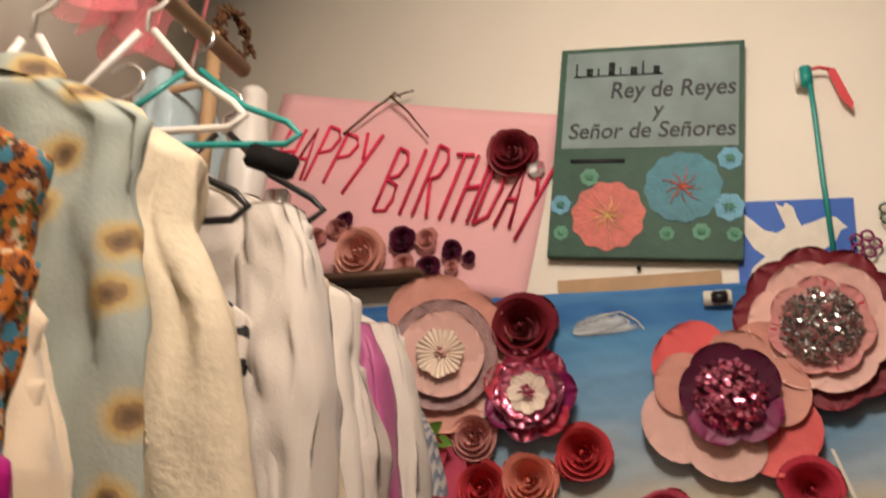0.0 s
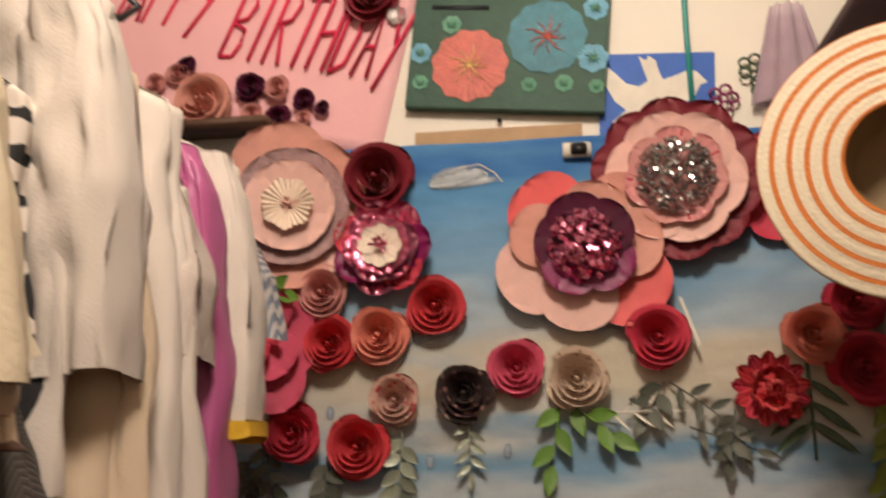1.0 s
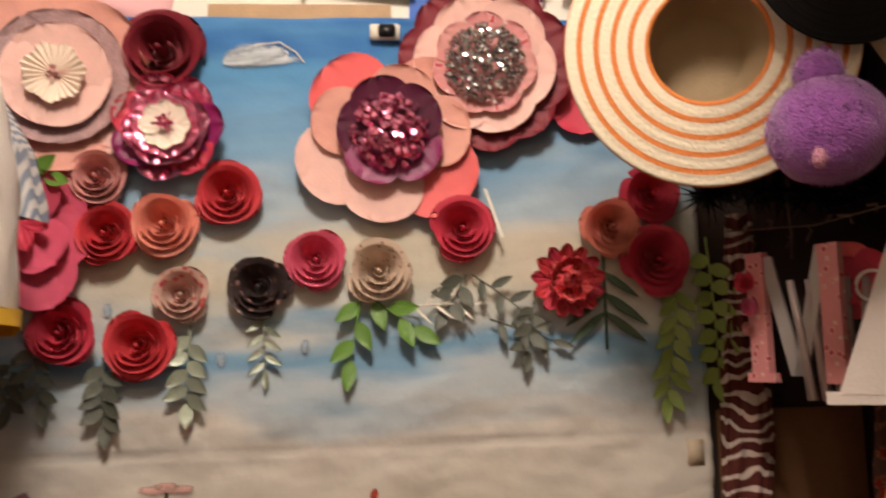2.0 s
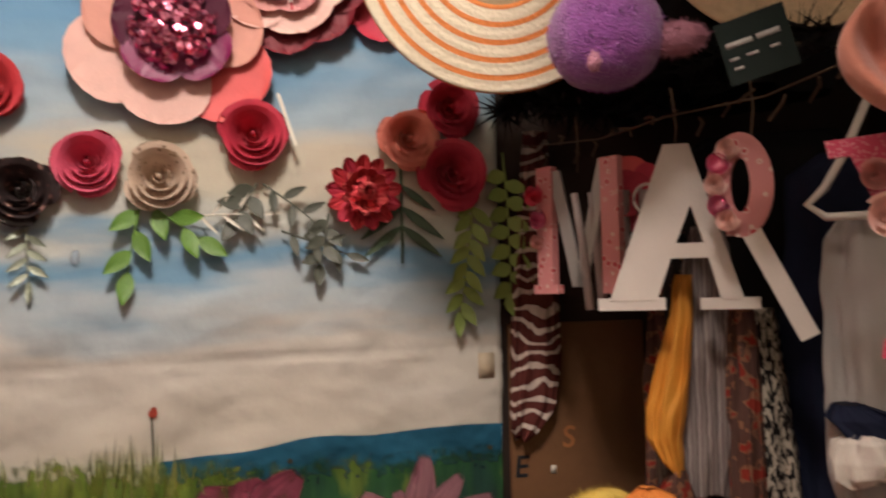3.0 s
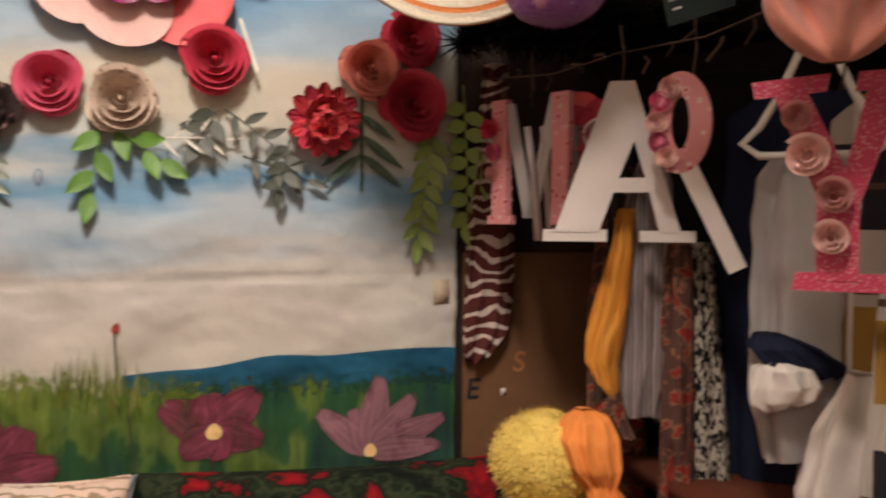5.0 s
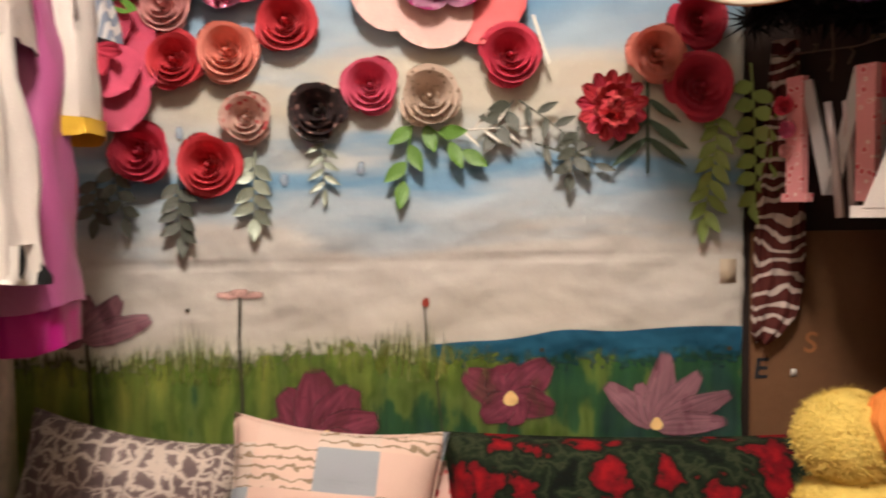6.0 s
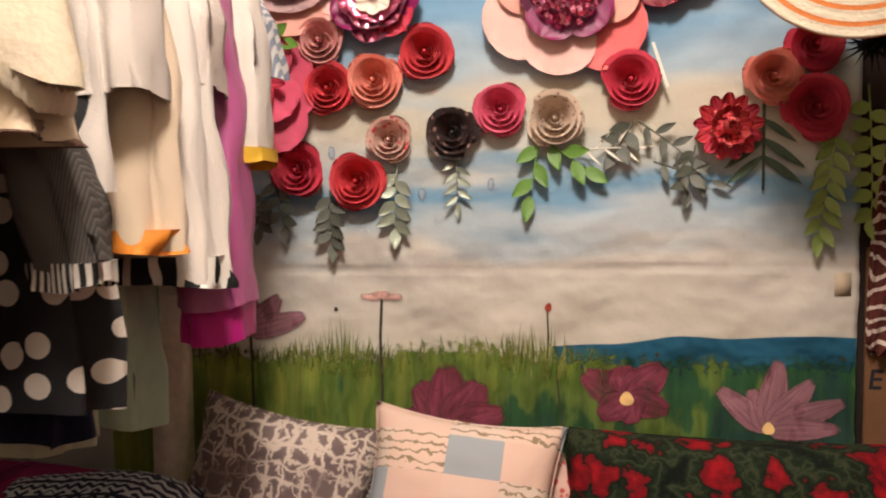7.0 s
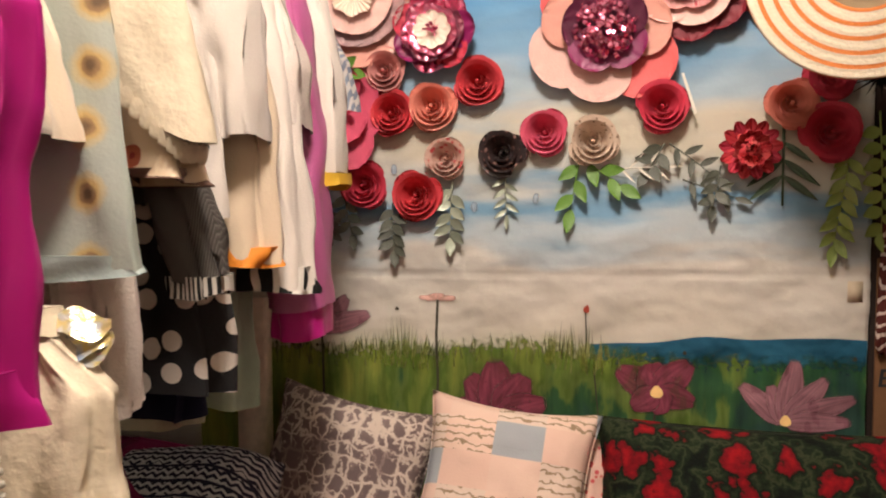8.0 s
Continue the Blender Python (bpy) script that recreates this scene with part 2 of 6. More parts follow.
for _ax, _sc, _di in (("X", 9.0, 5.0), ("Y", 8.0, 6.0), ("DIAGONAL", 13.0, 9.0)):
    _w = _nt.nodes.new("ShaderNodeTexWave"); _w.bands_direction = _ax
    _w.inputs["Scale"].default_value, _w.inputs["Distortion"].default_value, _w.inputs["Detail"].default_value, _w.inputs["Detail Scale"].default_value = _sc, _di, 4, 2.5
    _nt.links.new(coords(GREYPRINT), _w.inputs["Vector"])
    _ws.append(_calc(_nt, "POWER", _w.outputs[1], 5.0))
_ln = _calc(_nt, "MAXIMUM", _calc(_nt, "MAXIMUM", _ws[0], _ws[1]), _ws[2])
_nz = _nt.nodes.new("ShaderNodeTexNoise"); _nz.inputs["Scale"].default_value, _nz.inputs["Detail"].default_value = 7, 8
_nt.links.new(coords(GREYPRINT), _nz.inputs["Vector"])
ramped(GREYPRINT, _calc(_nt, "MULTIPLY_ADD", _nz.outputs[0], 1.5, _calc(_nt, "MULTIPLY_ADD", _ln, 0.55, -0.62)), [(0.15, (0.15, 0.11, 0.105)), (0.46, (0.23, 0.17, 0.16)), (0.56, (0.50, 0.42, 0.36)), (0.8, (0.62, 0.53, 0.45))])
IRID = mat("iridescent_film", (0.75, 0.72, 0.55), 0.12, 0.6, vary=0.5, scale=25)
_nz = IRID.node_tree.nodes.new("ShaderNodeTexNoise"); _nz.inputs["Scale"].default_value = 28
IRID.node_tree.links.new(coords(IRID), _nz.inputs["Vector"])
ramped(IRID, _nz.outputs[0], [(0.32, (0.35, 0.48, 0.70)), (0.46, (0.75, 0.75, 0.72)), (0.54, (0.85, 0.72, 0.30)), (0.66, (0.70, 0.74, 0.78))])
TULLE = mat("pink_tulle", (0.80, 0.22, 0.25), 0.8, alpha=0.42, vary=0.3, scale=10)
REDCLOTH = mat("red_cloth", (0.55, 0.02, 0.02), 0.8)
SKYCLOTH = mat("pale_blue_cloth", (0.45, 0.58, 0.62), 0.8)
BROWNFUR = mat("brown_wreath", (0.12, 0.055, 0.025), 0.9, bump=1.0)
MUSTARD = mat("mustard_chiffon", (0.68, 0.29, 0.03), 0.7)
GREYSCARF = striped("grey_striped_knit", [(0.24, 0.20, 0.19), (0.15, 0.125, 0.12), (0.33, 0.28, 0.27), (0.19, 0.155, 0.15)], "X", 0.0035, wobble=2.5)
LEOPARD = spotted("leopard_print", (0.50, 0.44, 0.36), [(0.012, 0.01, 0.01)], 135, 0.50, 0.8, stretch=(1.3, 1.3, 0.6), noise_kind=True)
REDPRINT = spotted("red_orange_print", (0.10, 0.05, 0.04), [(0.26, 0.03, 0.02), (0.25, 0.12, 0.07)], 45, 0.42, 0.8, noise_kind=True)
ZEBRA = striped("brown_white_zebra_fleece", [(0.09, 0.02, 0.016), (0.09, 0.02, 0.016), (0.55, 0.46, 0.40)], "Z", 0.009, wobble=11.0)
PLUSH = mat("purple_plush", (0.27, 0.075, 0.32), 0.95, vary=0.2, bump=1.0, bump_scale=350, sheen=0.6)
PLUSHPINK = mat("pink_plush", (0.48, 0.22, 0.30), 0.95, bump=1.0, bump_scale=350)
YELLOWNET = mat("yellow_net", (0.78, 0.58, 0.14), 0.85, vary=0.2, bump=1.0, bump_scale=150)
ORANGENET = mat("orange_net", (0.80, 0.27, 0.06), 0.8)
PEACHKNIT = mat("peach_wool", (0.55, 0.22, 0.16), 0.9, bump=0.3, sheen=0.4)
GREYBAG = mat("grey_plastic_film", (0.42, 0.39, 0.37), 0.45, vary=0.12, scale=12)
NAVY = mat("navy_cloth", (0.012, 0.016, 0.04), 0.85)
DOTPINK = spotted("pink_dotted_card", (0.52, 0.04, 0.10), [(0.62, 0.25, 0.28)], 280, 0.34, 0.6)
PINKPRINT = spotted("pink_floral_card", (0.62, 0.24, 0.24), [(0.5, 0.05, 0.07), (0.7, 0.5, 0.45)], 60, 0.25, 0.6)
LETTERWHITE = mat("white_painted_wood", (0.66, 0.60, 0.55), 0.6, vary=0.06)

TAPE = mat("masking_tape", (0.58, 0.48, 0.34), 0.6)

# white brim with orange rings, by the distance from its middle
HATMAT = mat("white_orange_ring_straw", (0.8, 0.72, 0.56), 0.75, bump=0.5, bump_scale=150)
_g = HATMAT.node_tree.nodes.new("ShaderNodeTexWave")
_g.wave_type, _g.rings_direction, _g.wave_profile = "RINGS", "Z", "SIN"
_g.inputs["Scale"].default_value = 13.4
_g.inputs["Phase Offset"].default_value = 0.0
HATMAT.node_tree.links.new(coords(HATMAT), _g.inputs["Vector"])
ramped(HATMAT, _g.outputs[1], [(0, (0.80, 0.71, 0.54)), (0.76, (0.66, 0.20, 0.04))], False)

# sky of the painted cloth, by height
SKY = mat("painted_sky_cloth", (0.6, 0.6, 0.6), 0.85, bump=0.45, bump_scale=30)
_nt = SKY.node_tree
_sep = _nt.nodes.new("ShaderNodeSeparateXYZ")
_nt.links.new(coords(SKY), _sep.inputs[0])
_no = _nt.nodes.new("ShaderNodeTexNoise")
_no.inputs["Scale"].default_value, _no.inputs["Detail"].default_value = 3.0, 4
_nt.links.new(coords(SKY, (0.6, 1, 2.6), turn=(0, 0.40, 0)), _no.inputs["Vector"])
_ad = _nt.nodes.new("ShaderNodeMath"); _ad.operation = "MULTIPLY_ADD"; _ad.inputs[1].default_value = 0.34
_nt.links.new(_no.outputs[0], _ad.inputs[0]); _nt.links.new(_sep.outputs[2], _ad.inputs[2])
_mr = _nt.nodes.new("ShaderNodeMapRange"); _mr.inputs[1].default_value, _mr.inputs[2].default_value = 0.95, 2.01
_nt.links.new(_ad.outputs[0], _mr.inputs[0])
ramped(SKY, _mr.outputs[0], [(0.05, (0.58, 0.54, 0.46)), (0.23, (0.62, 0.59, 0.53)), (0.29, (0.45, 0.52, 0.55)), (0.355, (0.19, 0.35, 0.50)), (0.42, (0.55, 0.57, 0.53)), (0.52, (0.60, 0.56, 0.45)), (0.60, (0.37, 0.48, 0.55)), (0.70, (0.20, 0.37, 0.54)), (0.84, (0.10, 0.28, 0.50)), (0.98, (0.010, 0.09, 0.36))])
MEADOW = mat("painted_meadow", (0.1, 0.2, 0.05), 0.85)
_nt = MEADOW.node_tree
_no = _nt.nodes.new("ShaderNodeTexNoise"); _no.inputs["Scale"].default_value, _no.inputs["Detail"].default_value = 5, 6
_nt.links.new(coords(MEADOW, (3.2, 1, 1.1)), _no.inputs["Vector"])
_sep = _nt.nodes.new("ShaderNodeSeparateXYZ"); _nt.links.new(coords(MEADOW), _sep.inputs[0])
_ad = _nt.nodes.new("ShaderNodeMath"); _ad.operation = "MULTIPLY_ADD"; _ad.inputs[1].default_value = 0.30
_nt.links.new(_sep.outputs[0], _ad.inputs[0]); _nt.links.new(_no.outputs[0], _ad.inputs[2])
ramped(MEADOW, _ad.outputs[0], [(0.30, (0.26, 0.29, 0.05)), (0.44, (0.16, 0.22, 0.035)), (0.53, (0.09, 0.15, 0.022)), (0.60, (0.12, 0.18, 0.035)), (0.68, (0.03, 0.10, 0.035)), (0.85, (0.02, 0.06, 0.045))])
HILLBLUE = mat("painted_blue_hill", (0.02, 0.11, 0.19), 0.85, vary=0.3, scale=15)
GRASSGREEN = mat("painted_grass_green", (0.24, 0.30, 0.03), 0.85, vary=0.4, scale=40)
_geo = GRASSGREEN.node_tree.nodes.new("ShaderNodeNewGeometry")
ramped(GRASSGREEN, _geo.outputs["Random Per Island"], [(0.0, (0.07, 0.12, 0.02)), (0.35, (0.16, 0.22, 0.025)), (0.7, (0.26, 0.30, 0.04)), (1.0, (0.40, 0.40, 0.12))])
GRASSGREEN.node_tree.nodes["Principled BSDF"].inputs["Alpha"].default_value = 0.5
COSMOS = spotted("painted_cosmos_pink", (0.26, 0.055, 0.09), [(0.14, 0.05, 0.05), (0.19, 0.045, 0.065), (0.22, 0.05, 0.08)], 16, 0.38, 0.85, stretch=(1.5, 1, 0.7), noise_kind=True)
COSMOSPALE = spotted("painted_cosmos_mauve", (0.32, 0.15, 0.18), [(0.18, 0.07, 0.09), (0.28, 0.12, 0.15), (0.34, 0.16, 0.19)], 18, 0.38, 0.85, stretch=(1.5, 1, 0.7), noise_kind=True)


def brushed(m, edge=0.30, reach=0.12, streak=9.0, dark=0.55, sides=True):
    """Paint laid on with a brush: streaks along the stroke, thin ragged rims."""
    nt = m.node_tree
    L = nt.links
    uv = nt.nodes.new("ShaderNodeUVMap"); uv.uv_map = "stroke"
    sep = nt.nodes.new("ShaderNodeSeparateXYZ"); L.new(uv.outputs[0], sep.inputs[0])

    def calc(op, a, b, c=None):
        n = nt.nodes.new("ShaderNodeMath"); n.operation = op
        for i, q in enumerate((a, b, c)):
            if q is None:
                continue
            if isinstance(q, (int, float)):
                n.inputs[i].default_value = q
            else:
                L.new(q, n.inputs[i])
        return n.outputs[0]
    side = calc("MULTIPLY_ADD", sep.outputs[0], 2.0, -1.0)
    side = calc("SUBTRACT", 1.0, calc("ABSOLUTE", side, 0))
    end = calc("MULTIPLY", calc("SUBTRACT", 1.0, sep.outputs[1]), 2.5)
    rim = calc("MINIMUM", side, end) if sides else end
    ns = nt.nodes.new("ShaderNodeTexNoise"); ns.inputs["Scale"].default_value, ns.inputs["Detail"].default_value = 70, 4
    L.new(coords(m), ns.inputs["Vector"])
    rim = calc("MULTIPLY_ADD", calc("SUBTRACT", ns.outputs[0], 0.5), edge, rim)
    mr = nt.nodes.new("ShaderNodeMapRange"); mr.interpolation_type = "SMOOTHSTEP"
    mr.inputs[1].default_value, mr.inputs[2].default_value, mr.inputs[3].default_value, mr.inputs[4].default_value = 0.0, reach * 2, 0.0, 0.9
    L.new(rim, mr.inputs[0])
    b = nt.nodes["Principled BSDF"]
    L.new(mr.outputs[0], b.inputs["Alpha"])
    mp = nt.nodes.new("ShaderNodeMapping"); mp.inputs["Scale"].default_value = (streak, 1.2, 1)
    L.new(uv.outputs[0], mp.inputs[0])
    st = nt.nodes.new("ShaderNodeTexNoise"); st.inputs["Scale"].default_value, st.inputs["Detail"].default_value = 1.0, 5
    L.new(mp.outputs[0], st.inputs["Vector"])
    tone = nt.nodes.new("ShaderNodeMapRange")
    tone.inputs[1].default_value, tone.inputs[2].default_value, tone.inputs[3].default_value, tone.inputs[4].default_value = 0.3, 0.7, dark, 1.35
    L.new(st.outputs[0], tone.inputs[0])
    old = b.inputs["Base Color"].links[0].from_socket
    mul = nt.nodes.new("ShaderNodeVectorMath"); mul.operation = "SCALE"
    L.new(old, mul.inputs[0]); L.new(tone.outputs[0], mul.inputs["Scale"])
    L.new(mul.outputs[0], b.inputs["Base Color"])
    return m


brushed(COSMOS)
brushed(MEADOW, 0.55, 0.12, 70.0, 0.72, False)
brushed(COSMOSPALE)
STEM = mat("painted_stem", (0.05, 0.045, 0.03), 0.85)
CLOUD = mat("painted_cloud", (0.60, 0.58, 0.54), 0.85)
CLOUDWASH = brushed(mat("painted_cloud_wash", (0.50, 0.55, 0.58), 0.85), 1.0, 0.35, 5.0)

# patchwork and poinsettia prints
PATCH = mat("patchwork_cotton", (0.75, 0.55, 0.45), 0.85)
_nt = PATCH.node_tree
_sep = _nt.nodes.new("ShaderNodeSeparateXYZ"); _nt.links.new(coords(PATCH), _sep.inputs[0])
_cx = _calc(_nt, "FLOOR", _calc(_nt, "MULTIPLY_ADD", _sep.outputs[0], 1 / 0.105, 0.3), 0)
_cy = _calc(_nt, "FLOOR", _calc(_nt, "MULTIPLY_ADD", _sep.outputs[1], 1 / 0.075, 0.4), 0)
_cell = _calc(_nt, "FRACT", _calc(_nt, "MULTIPLY_ADD", _calc(_nt, "MULTIPLY_ADD", _cx, 2.0, _cy), 0.2, 10.1), 0)
_wv = _nt.nodes.new("ShaderNodeTexWave"); _wv.bands_direction = "Y"
_wv.inputs["Scale"].default_value, _wv.inputs["Distortion"].default_value, _wv.inputs["Detail Scale"].default_value = 18.0, 5.0, 3.0
_nt.links.new(coords(PATCH), _wv.inputs["Vector"])
_r = ramped(PATCH, _cell, [(0.0, (0.76, 0.56, 0.46)), (0.20, (0.38, 0.41, 0.44)), (0.40, (0.74, 0.60, 0.50)), (0.60, (0.76, 0.54, 0.44)), (0.80, (0.78, 0.58, 0.47))], False)
_in = _calc(_nt, "MAXIMUM", _calc(_nt, "GREATER_THAN", _cell, 0.80), _calc(_nt, "COMPARE", _cell, 0.5, 0.1))
_ln = _calc(_nt, "MULTIPLY", _in, _calc(_nt, "GREATER_THAN", _wv.outputs[1], 0.86))
_mx = _nt.nodes.new("ShaderNodeMixRGB"); _mx.inputs[2].default_value = (0.34, 0.24, 0.15, 1)
_nt.links.new(_ln, _mx.inputs[0]); _nt.links.new(_r.outputs[0], _mx.inputs[1])
_nt.links.new(_mx.outputs[0], _nt.nodes["Principled BSDF"].inputs["Base Color"])
POINS = mat("poinsettia_velvet", (0.02, 0.04, 0.02), 0.9, bump=0.5)
_nt = POINS.node_tree
_vo = _nt.nodes.new("ShaderNodeTexVoronoi"); _vo.inputs["Scale"].default_value = 12.5
_nz = _nt.nodes.new("ShaderNodeTexNoise"); _nz.inputs["Scale"].default_value, _nz.inputs["Detail"].default_value = 26, 7
_vm = _nt.nodes.new("ShaderNodeVectorMath"); _vm.operation = "MULTIPLY_ADD"; _vm.inputs[1].default_value = (0.10, 0.10, 0.10)
_nt.links.new(coords(POINS), _nz.inputs["Vector"]); _nt.links.new(_nz.outputs[1], _vm.inputs[0]); _nt.links.new(coords(POINS), _vm.inputs[2])
_nt.links.new(_vm.outputs[0], _vo.inputs["Vector"])
ramped(POINS, _vo.outputs[0], [(0.0, (0.10, 0.004, 0.006)), (0.14, (0.30, 0.006, 0.010)), (0.36, (0.16, 0.004, 0.008)), (0.44, (0.006, 0.010, 0.005)), (0.53, (0.012, 0.022, 0.009)), (0.60, (0.035, 0.045, 0.02)), (0.66, (0.010, 0.018, 0.008)), (0.78, (0.004, 0.006, 0.004))])
# brown, white and ochre plaid
PLAID = mat("plaid_wool", (0.45, 0.40, 0.34), 0.9)
_nt = PLAID.node_tree
_sep = _nt.nodes.new("ShaderNodeSeparateXYZ"); _nt.links.new(coords(PLAID), _sep.inputs[0])
_fx = _calc(_nt, "FRACT", _calc(_nt, "MULTIPLY_ADD", _sep.outputs[0], 1 / 0.17, 0.563), 0)
_fz = _calc(_nt, "FRACT", _calc(_nt, "MULTIPLY_ADD", _sep.outputs[2], 1 / 0.34, 0.88), 0)
_rz = _nt.nodes.new("ShaderNodeValToRGB"); _rz.color_ramp.interpolation = "CONSTANT"
_st = [(0, (0.44, 0.385, 0.34)), (0.12, (0.022, 0.02, 0.025)), (0.44, (0.44, 0.385, 0.34)), (0.58, (0.32, 0.18, 0.035)), (0.84, (0.44, 0.385, 0.34))]
while len(_rz.color_ramp.elements) < len(_st):
    _rz.color_ramp.elements.new(0.5)
for _e, (_p, _c) in zip(_rz.color_ramp.elements, _st):
    _e.position, _e.color = _p, (*_c, 1)
_nt.links.new(_fz, _rz.inputs[0])
_mx = _nt.nodes.new("ShaderNodeMixRGB"); _mx.inputs[1].default_value = (0.44, 0.385, 0.34, 1)
_nt.links.new(_calc(_nt, "GREATER_THAN", _fx, 0.42), _mx.inputs[0]); _nt.links.new(_rz.outputs[0], _mx.inputs[2])
_line = _calc(_nt, "MAXIMUM", _calc(_nt, "COMPARE", _fz, 0.28, 0.012), _calc(_nt, "MAXIMUM", _calc(_nt, "COMPARE", _fz, 0.90, 0.012), _calc(_nt, "COMPARE", _fx, 0.22, 0.022)))
_m2 = _nt.nodes.new("ShaderNodeMixRGB"); _m2.inputs[2].default_value = (0.10, 0.06, 0.035, 1)
_nt.links.new(_line, _m2.inputs[0]); _nt.links.new(_mx.outputs[0], _m2.inputs[1])
_m3 = _nt.nodes.new("ShaderNodeMixRGB"); _m3.inputs[2].default_value = (0.6, 0.55, 0.5, 1)
_nt.links.new(_calc(_nt, "COMPARE", _fx, 0.72, 0.02), _m3.inputs[0]); _nt.links.new(_m2.outputs[0], _m3.inputs[1])
_nt.links.new(_m3.outputs[0], _nt.nodes["Principled BSDF"].inputs["Base Color"])


# ---- building helpers ----
def mesh_of(bm, name, material, smooth=True):
    me = bpy.data.meshes.new(name)
    bm.to_mesh(me)
    bm.free()
    if material:
        me.materials.append(material)
    for p in me.polygons:
        p.use_smooth = smooth
    return me


def part(name, bm, material, parent=None, label="", smooth=True, m=None):
    me = bm if isinstance(bm, bpy.types.Mesh) else mesh_of(bm, name, material, smooth)
    ob = new(name, me)
    ob.parent = parent
    if m is not None:
        ob.matrix_basis = m
    return tagged(ob, label) if label else ob


def thing(name, m, label, category, group="", kind=""):
    ob = new(name)
    ob.matrix_basis = m
    return tagged(ob, label, category, group, kind)


def box(bm, x0, x1, y0, y1, z0, z1, bevel=0.0):
    g = bmesh.ops.create_cube(bm, size=1, matrix=Matrix.LocRotScale(((x0 + x1) / 2, (y0 + y1) / 2, (z0 + z1) / 2), None, (x1 - x0, y1 - y0, z1 - z0)))
    if bevel:
        es = list({e for v in g["verts"] for e in v.link_edges})
        bmesh.ops.bevel(bm, geom=es, offset=bevel, segments=2, affect="EDGES")
    return bm


def tube(bm, pts, r, seg=8, r1=None):
    """A round tube along points, tapering to r1."""
    rows = []
    for i, p in enumerate(pts):
        p = Vector(p)
        d = (Vector(pts[min(i + 1, len(pts) - 1)]) - Vector(pts[max(i - 1, 0)])).normalized()
        a = d.orthogonal().normalized() if abs(d.y) > 0.99 else d.cross(Vector((0, 1, 0))).normalized()
        b = d.cross(a)
        rr = r if r1 is None else r + (r1 - r) * i / (len(pts) - 1)
        rows.append([bm.verts.new(p + rr * (math.cos(t) * a + math.sin(t) * b)) for t in np.linspace(0, 2 * math.pi, seg, endpoint=False)])
    for u, v in zip(rows, rows[1:]):
        for k in range(seg):
            bm.faces.new((u[k], u[(k + 1) % seg], v[(k + 1) % seg], v[k]))
    bm.faces.new(rows[0][::-1])
    bm.faces.new(rows[-1])
    return bm


def grid(bm, fn, nu, nv, closed=False):
    vs = [[bm.verts.new(fn(i / (nu if closed else nu - 1), j / (nv - 1))) for i in range(nu)] for j in range(nv)]
    for j in range(nv - 1):
        for i in range(nu if closed else nu - 1):
            k = (i + 1) % nu
            bm.faces.new((vs[j][i], vs[j][k], vs[j + 1][k], vs[j + 1][i]))
    return vs


def flat(bm, pts, z=0.0, thick=0.0):
    """An outline in x, y, filled, with thickness towards +z."""
    f = bm.faces.new([bm.verts.new((x, y, z)) for x, y in pts])
    if thick:
        g = bmesh.ops.extrude_face_region(bm, geom=[f])
        bmesh.ops.translate(bm, vec=(0, 0, thick), verts=[v for v in g["geom"] if isinstance(v, bmesh.types.BMVert)])
    bmesh.ops.triangulate(bm, faces=[f for f in bm.faces if len(f.verts) > 4])
    bmesh.ops.recalc_face_normals(bm, faces=bm.faces)
    return bm


def words(text, size, material, parent, m, squeeze=1.0, name="lettering"):
    """Raised lettering in the built-in font, as a mesh."""
    cu = bpy.data.curves.new("lettering", "FONT")
    cu.body, cu.size, cu.align_x, cu.align_y, cu.extrude = text, size, "CENTER", "CENTER", 0.0006
    cu.offset, cu.shear = size * 0.012, 0.12
    tmp = bpy.data.objects.new("lettering", cu)
    scene.collection.objects.link(tmp)
    bpy.context.view_layer.update()
    me = bpy.data.meshes.new_from_object(tmp.evaluated_get(bpy.context.evaluated_depsgraph_get()))
    bpy.data.objects.remove(tmp)
    me.transform(Matrix.Diagonal((squeeze, 1, 1, 1)))
    me.materials.clear()
    me.materials.append(material)
    return part(name, me, None, parent, m=m)


def wall_pose(x, z, y=0.0, roll=0.0):
    """On the back wall: own z points into the room, own y up."""
    return pose(x, y, z, 90, 0, 0) @ pose(0, 0, 0, 0, 0, roll)


rnd = random.Random(7)

# ---- the room ----
ROOM = "structure"
tagged(part("wall_back", box(bmesh.new(), -0.95, 1.85, 0.025, 0.125, 0, 2.8), PLASTER), "cream painted plaster wall behind the cloth", "wall", kind=ROOM)
tagged(part("wall_left", box(bmesh.new(), -1.05, -0.95, -3.2, 0.125, 0, 2.8), PLASTER), "cream painted plaster side wall", "wall", kind=ROOM)
tagged(part("wall_right", box(bmesh.new(), 1.85, 1.95, -3.2, 0.125, 0, 2.8), PLASTER), "cream painted plaster side wall", "wall", kind=ROOM)
tagged(part("wall_front", box(bmesh.new(), -1.05, 1.95, -3.3, -3.2, 0, 2.8), PLASTER), "plain plaster wall closing the room", "wall", kind=ROOM)
tagged(part("ceiling", box(bmesh.new(), -1.05, 1.95, -3.3, 0.125, 2.8, 2.9), PLASTER), "plain cream ceiling", "ceiling", kind=ROOM)
tagged(part("floor", box(bmesh.new(), -1.05, 1.95, -3.3, 0.125, -0.1, 0), FLOORWOOD), "brown wooden floor", "floor", kind=ROOM)


# ---- painted cloth on the wall ----
CL, CR, CB, CT = -0.62, 0.95, 0.42, 1.775


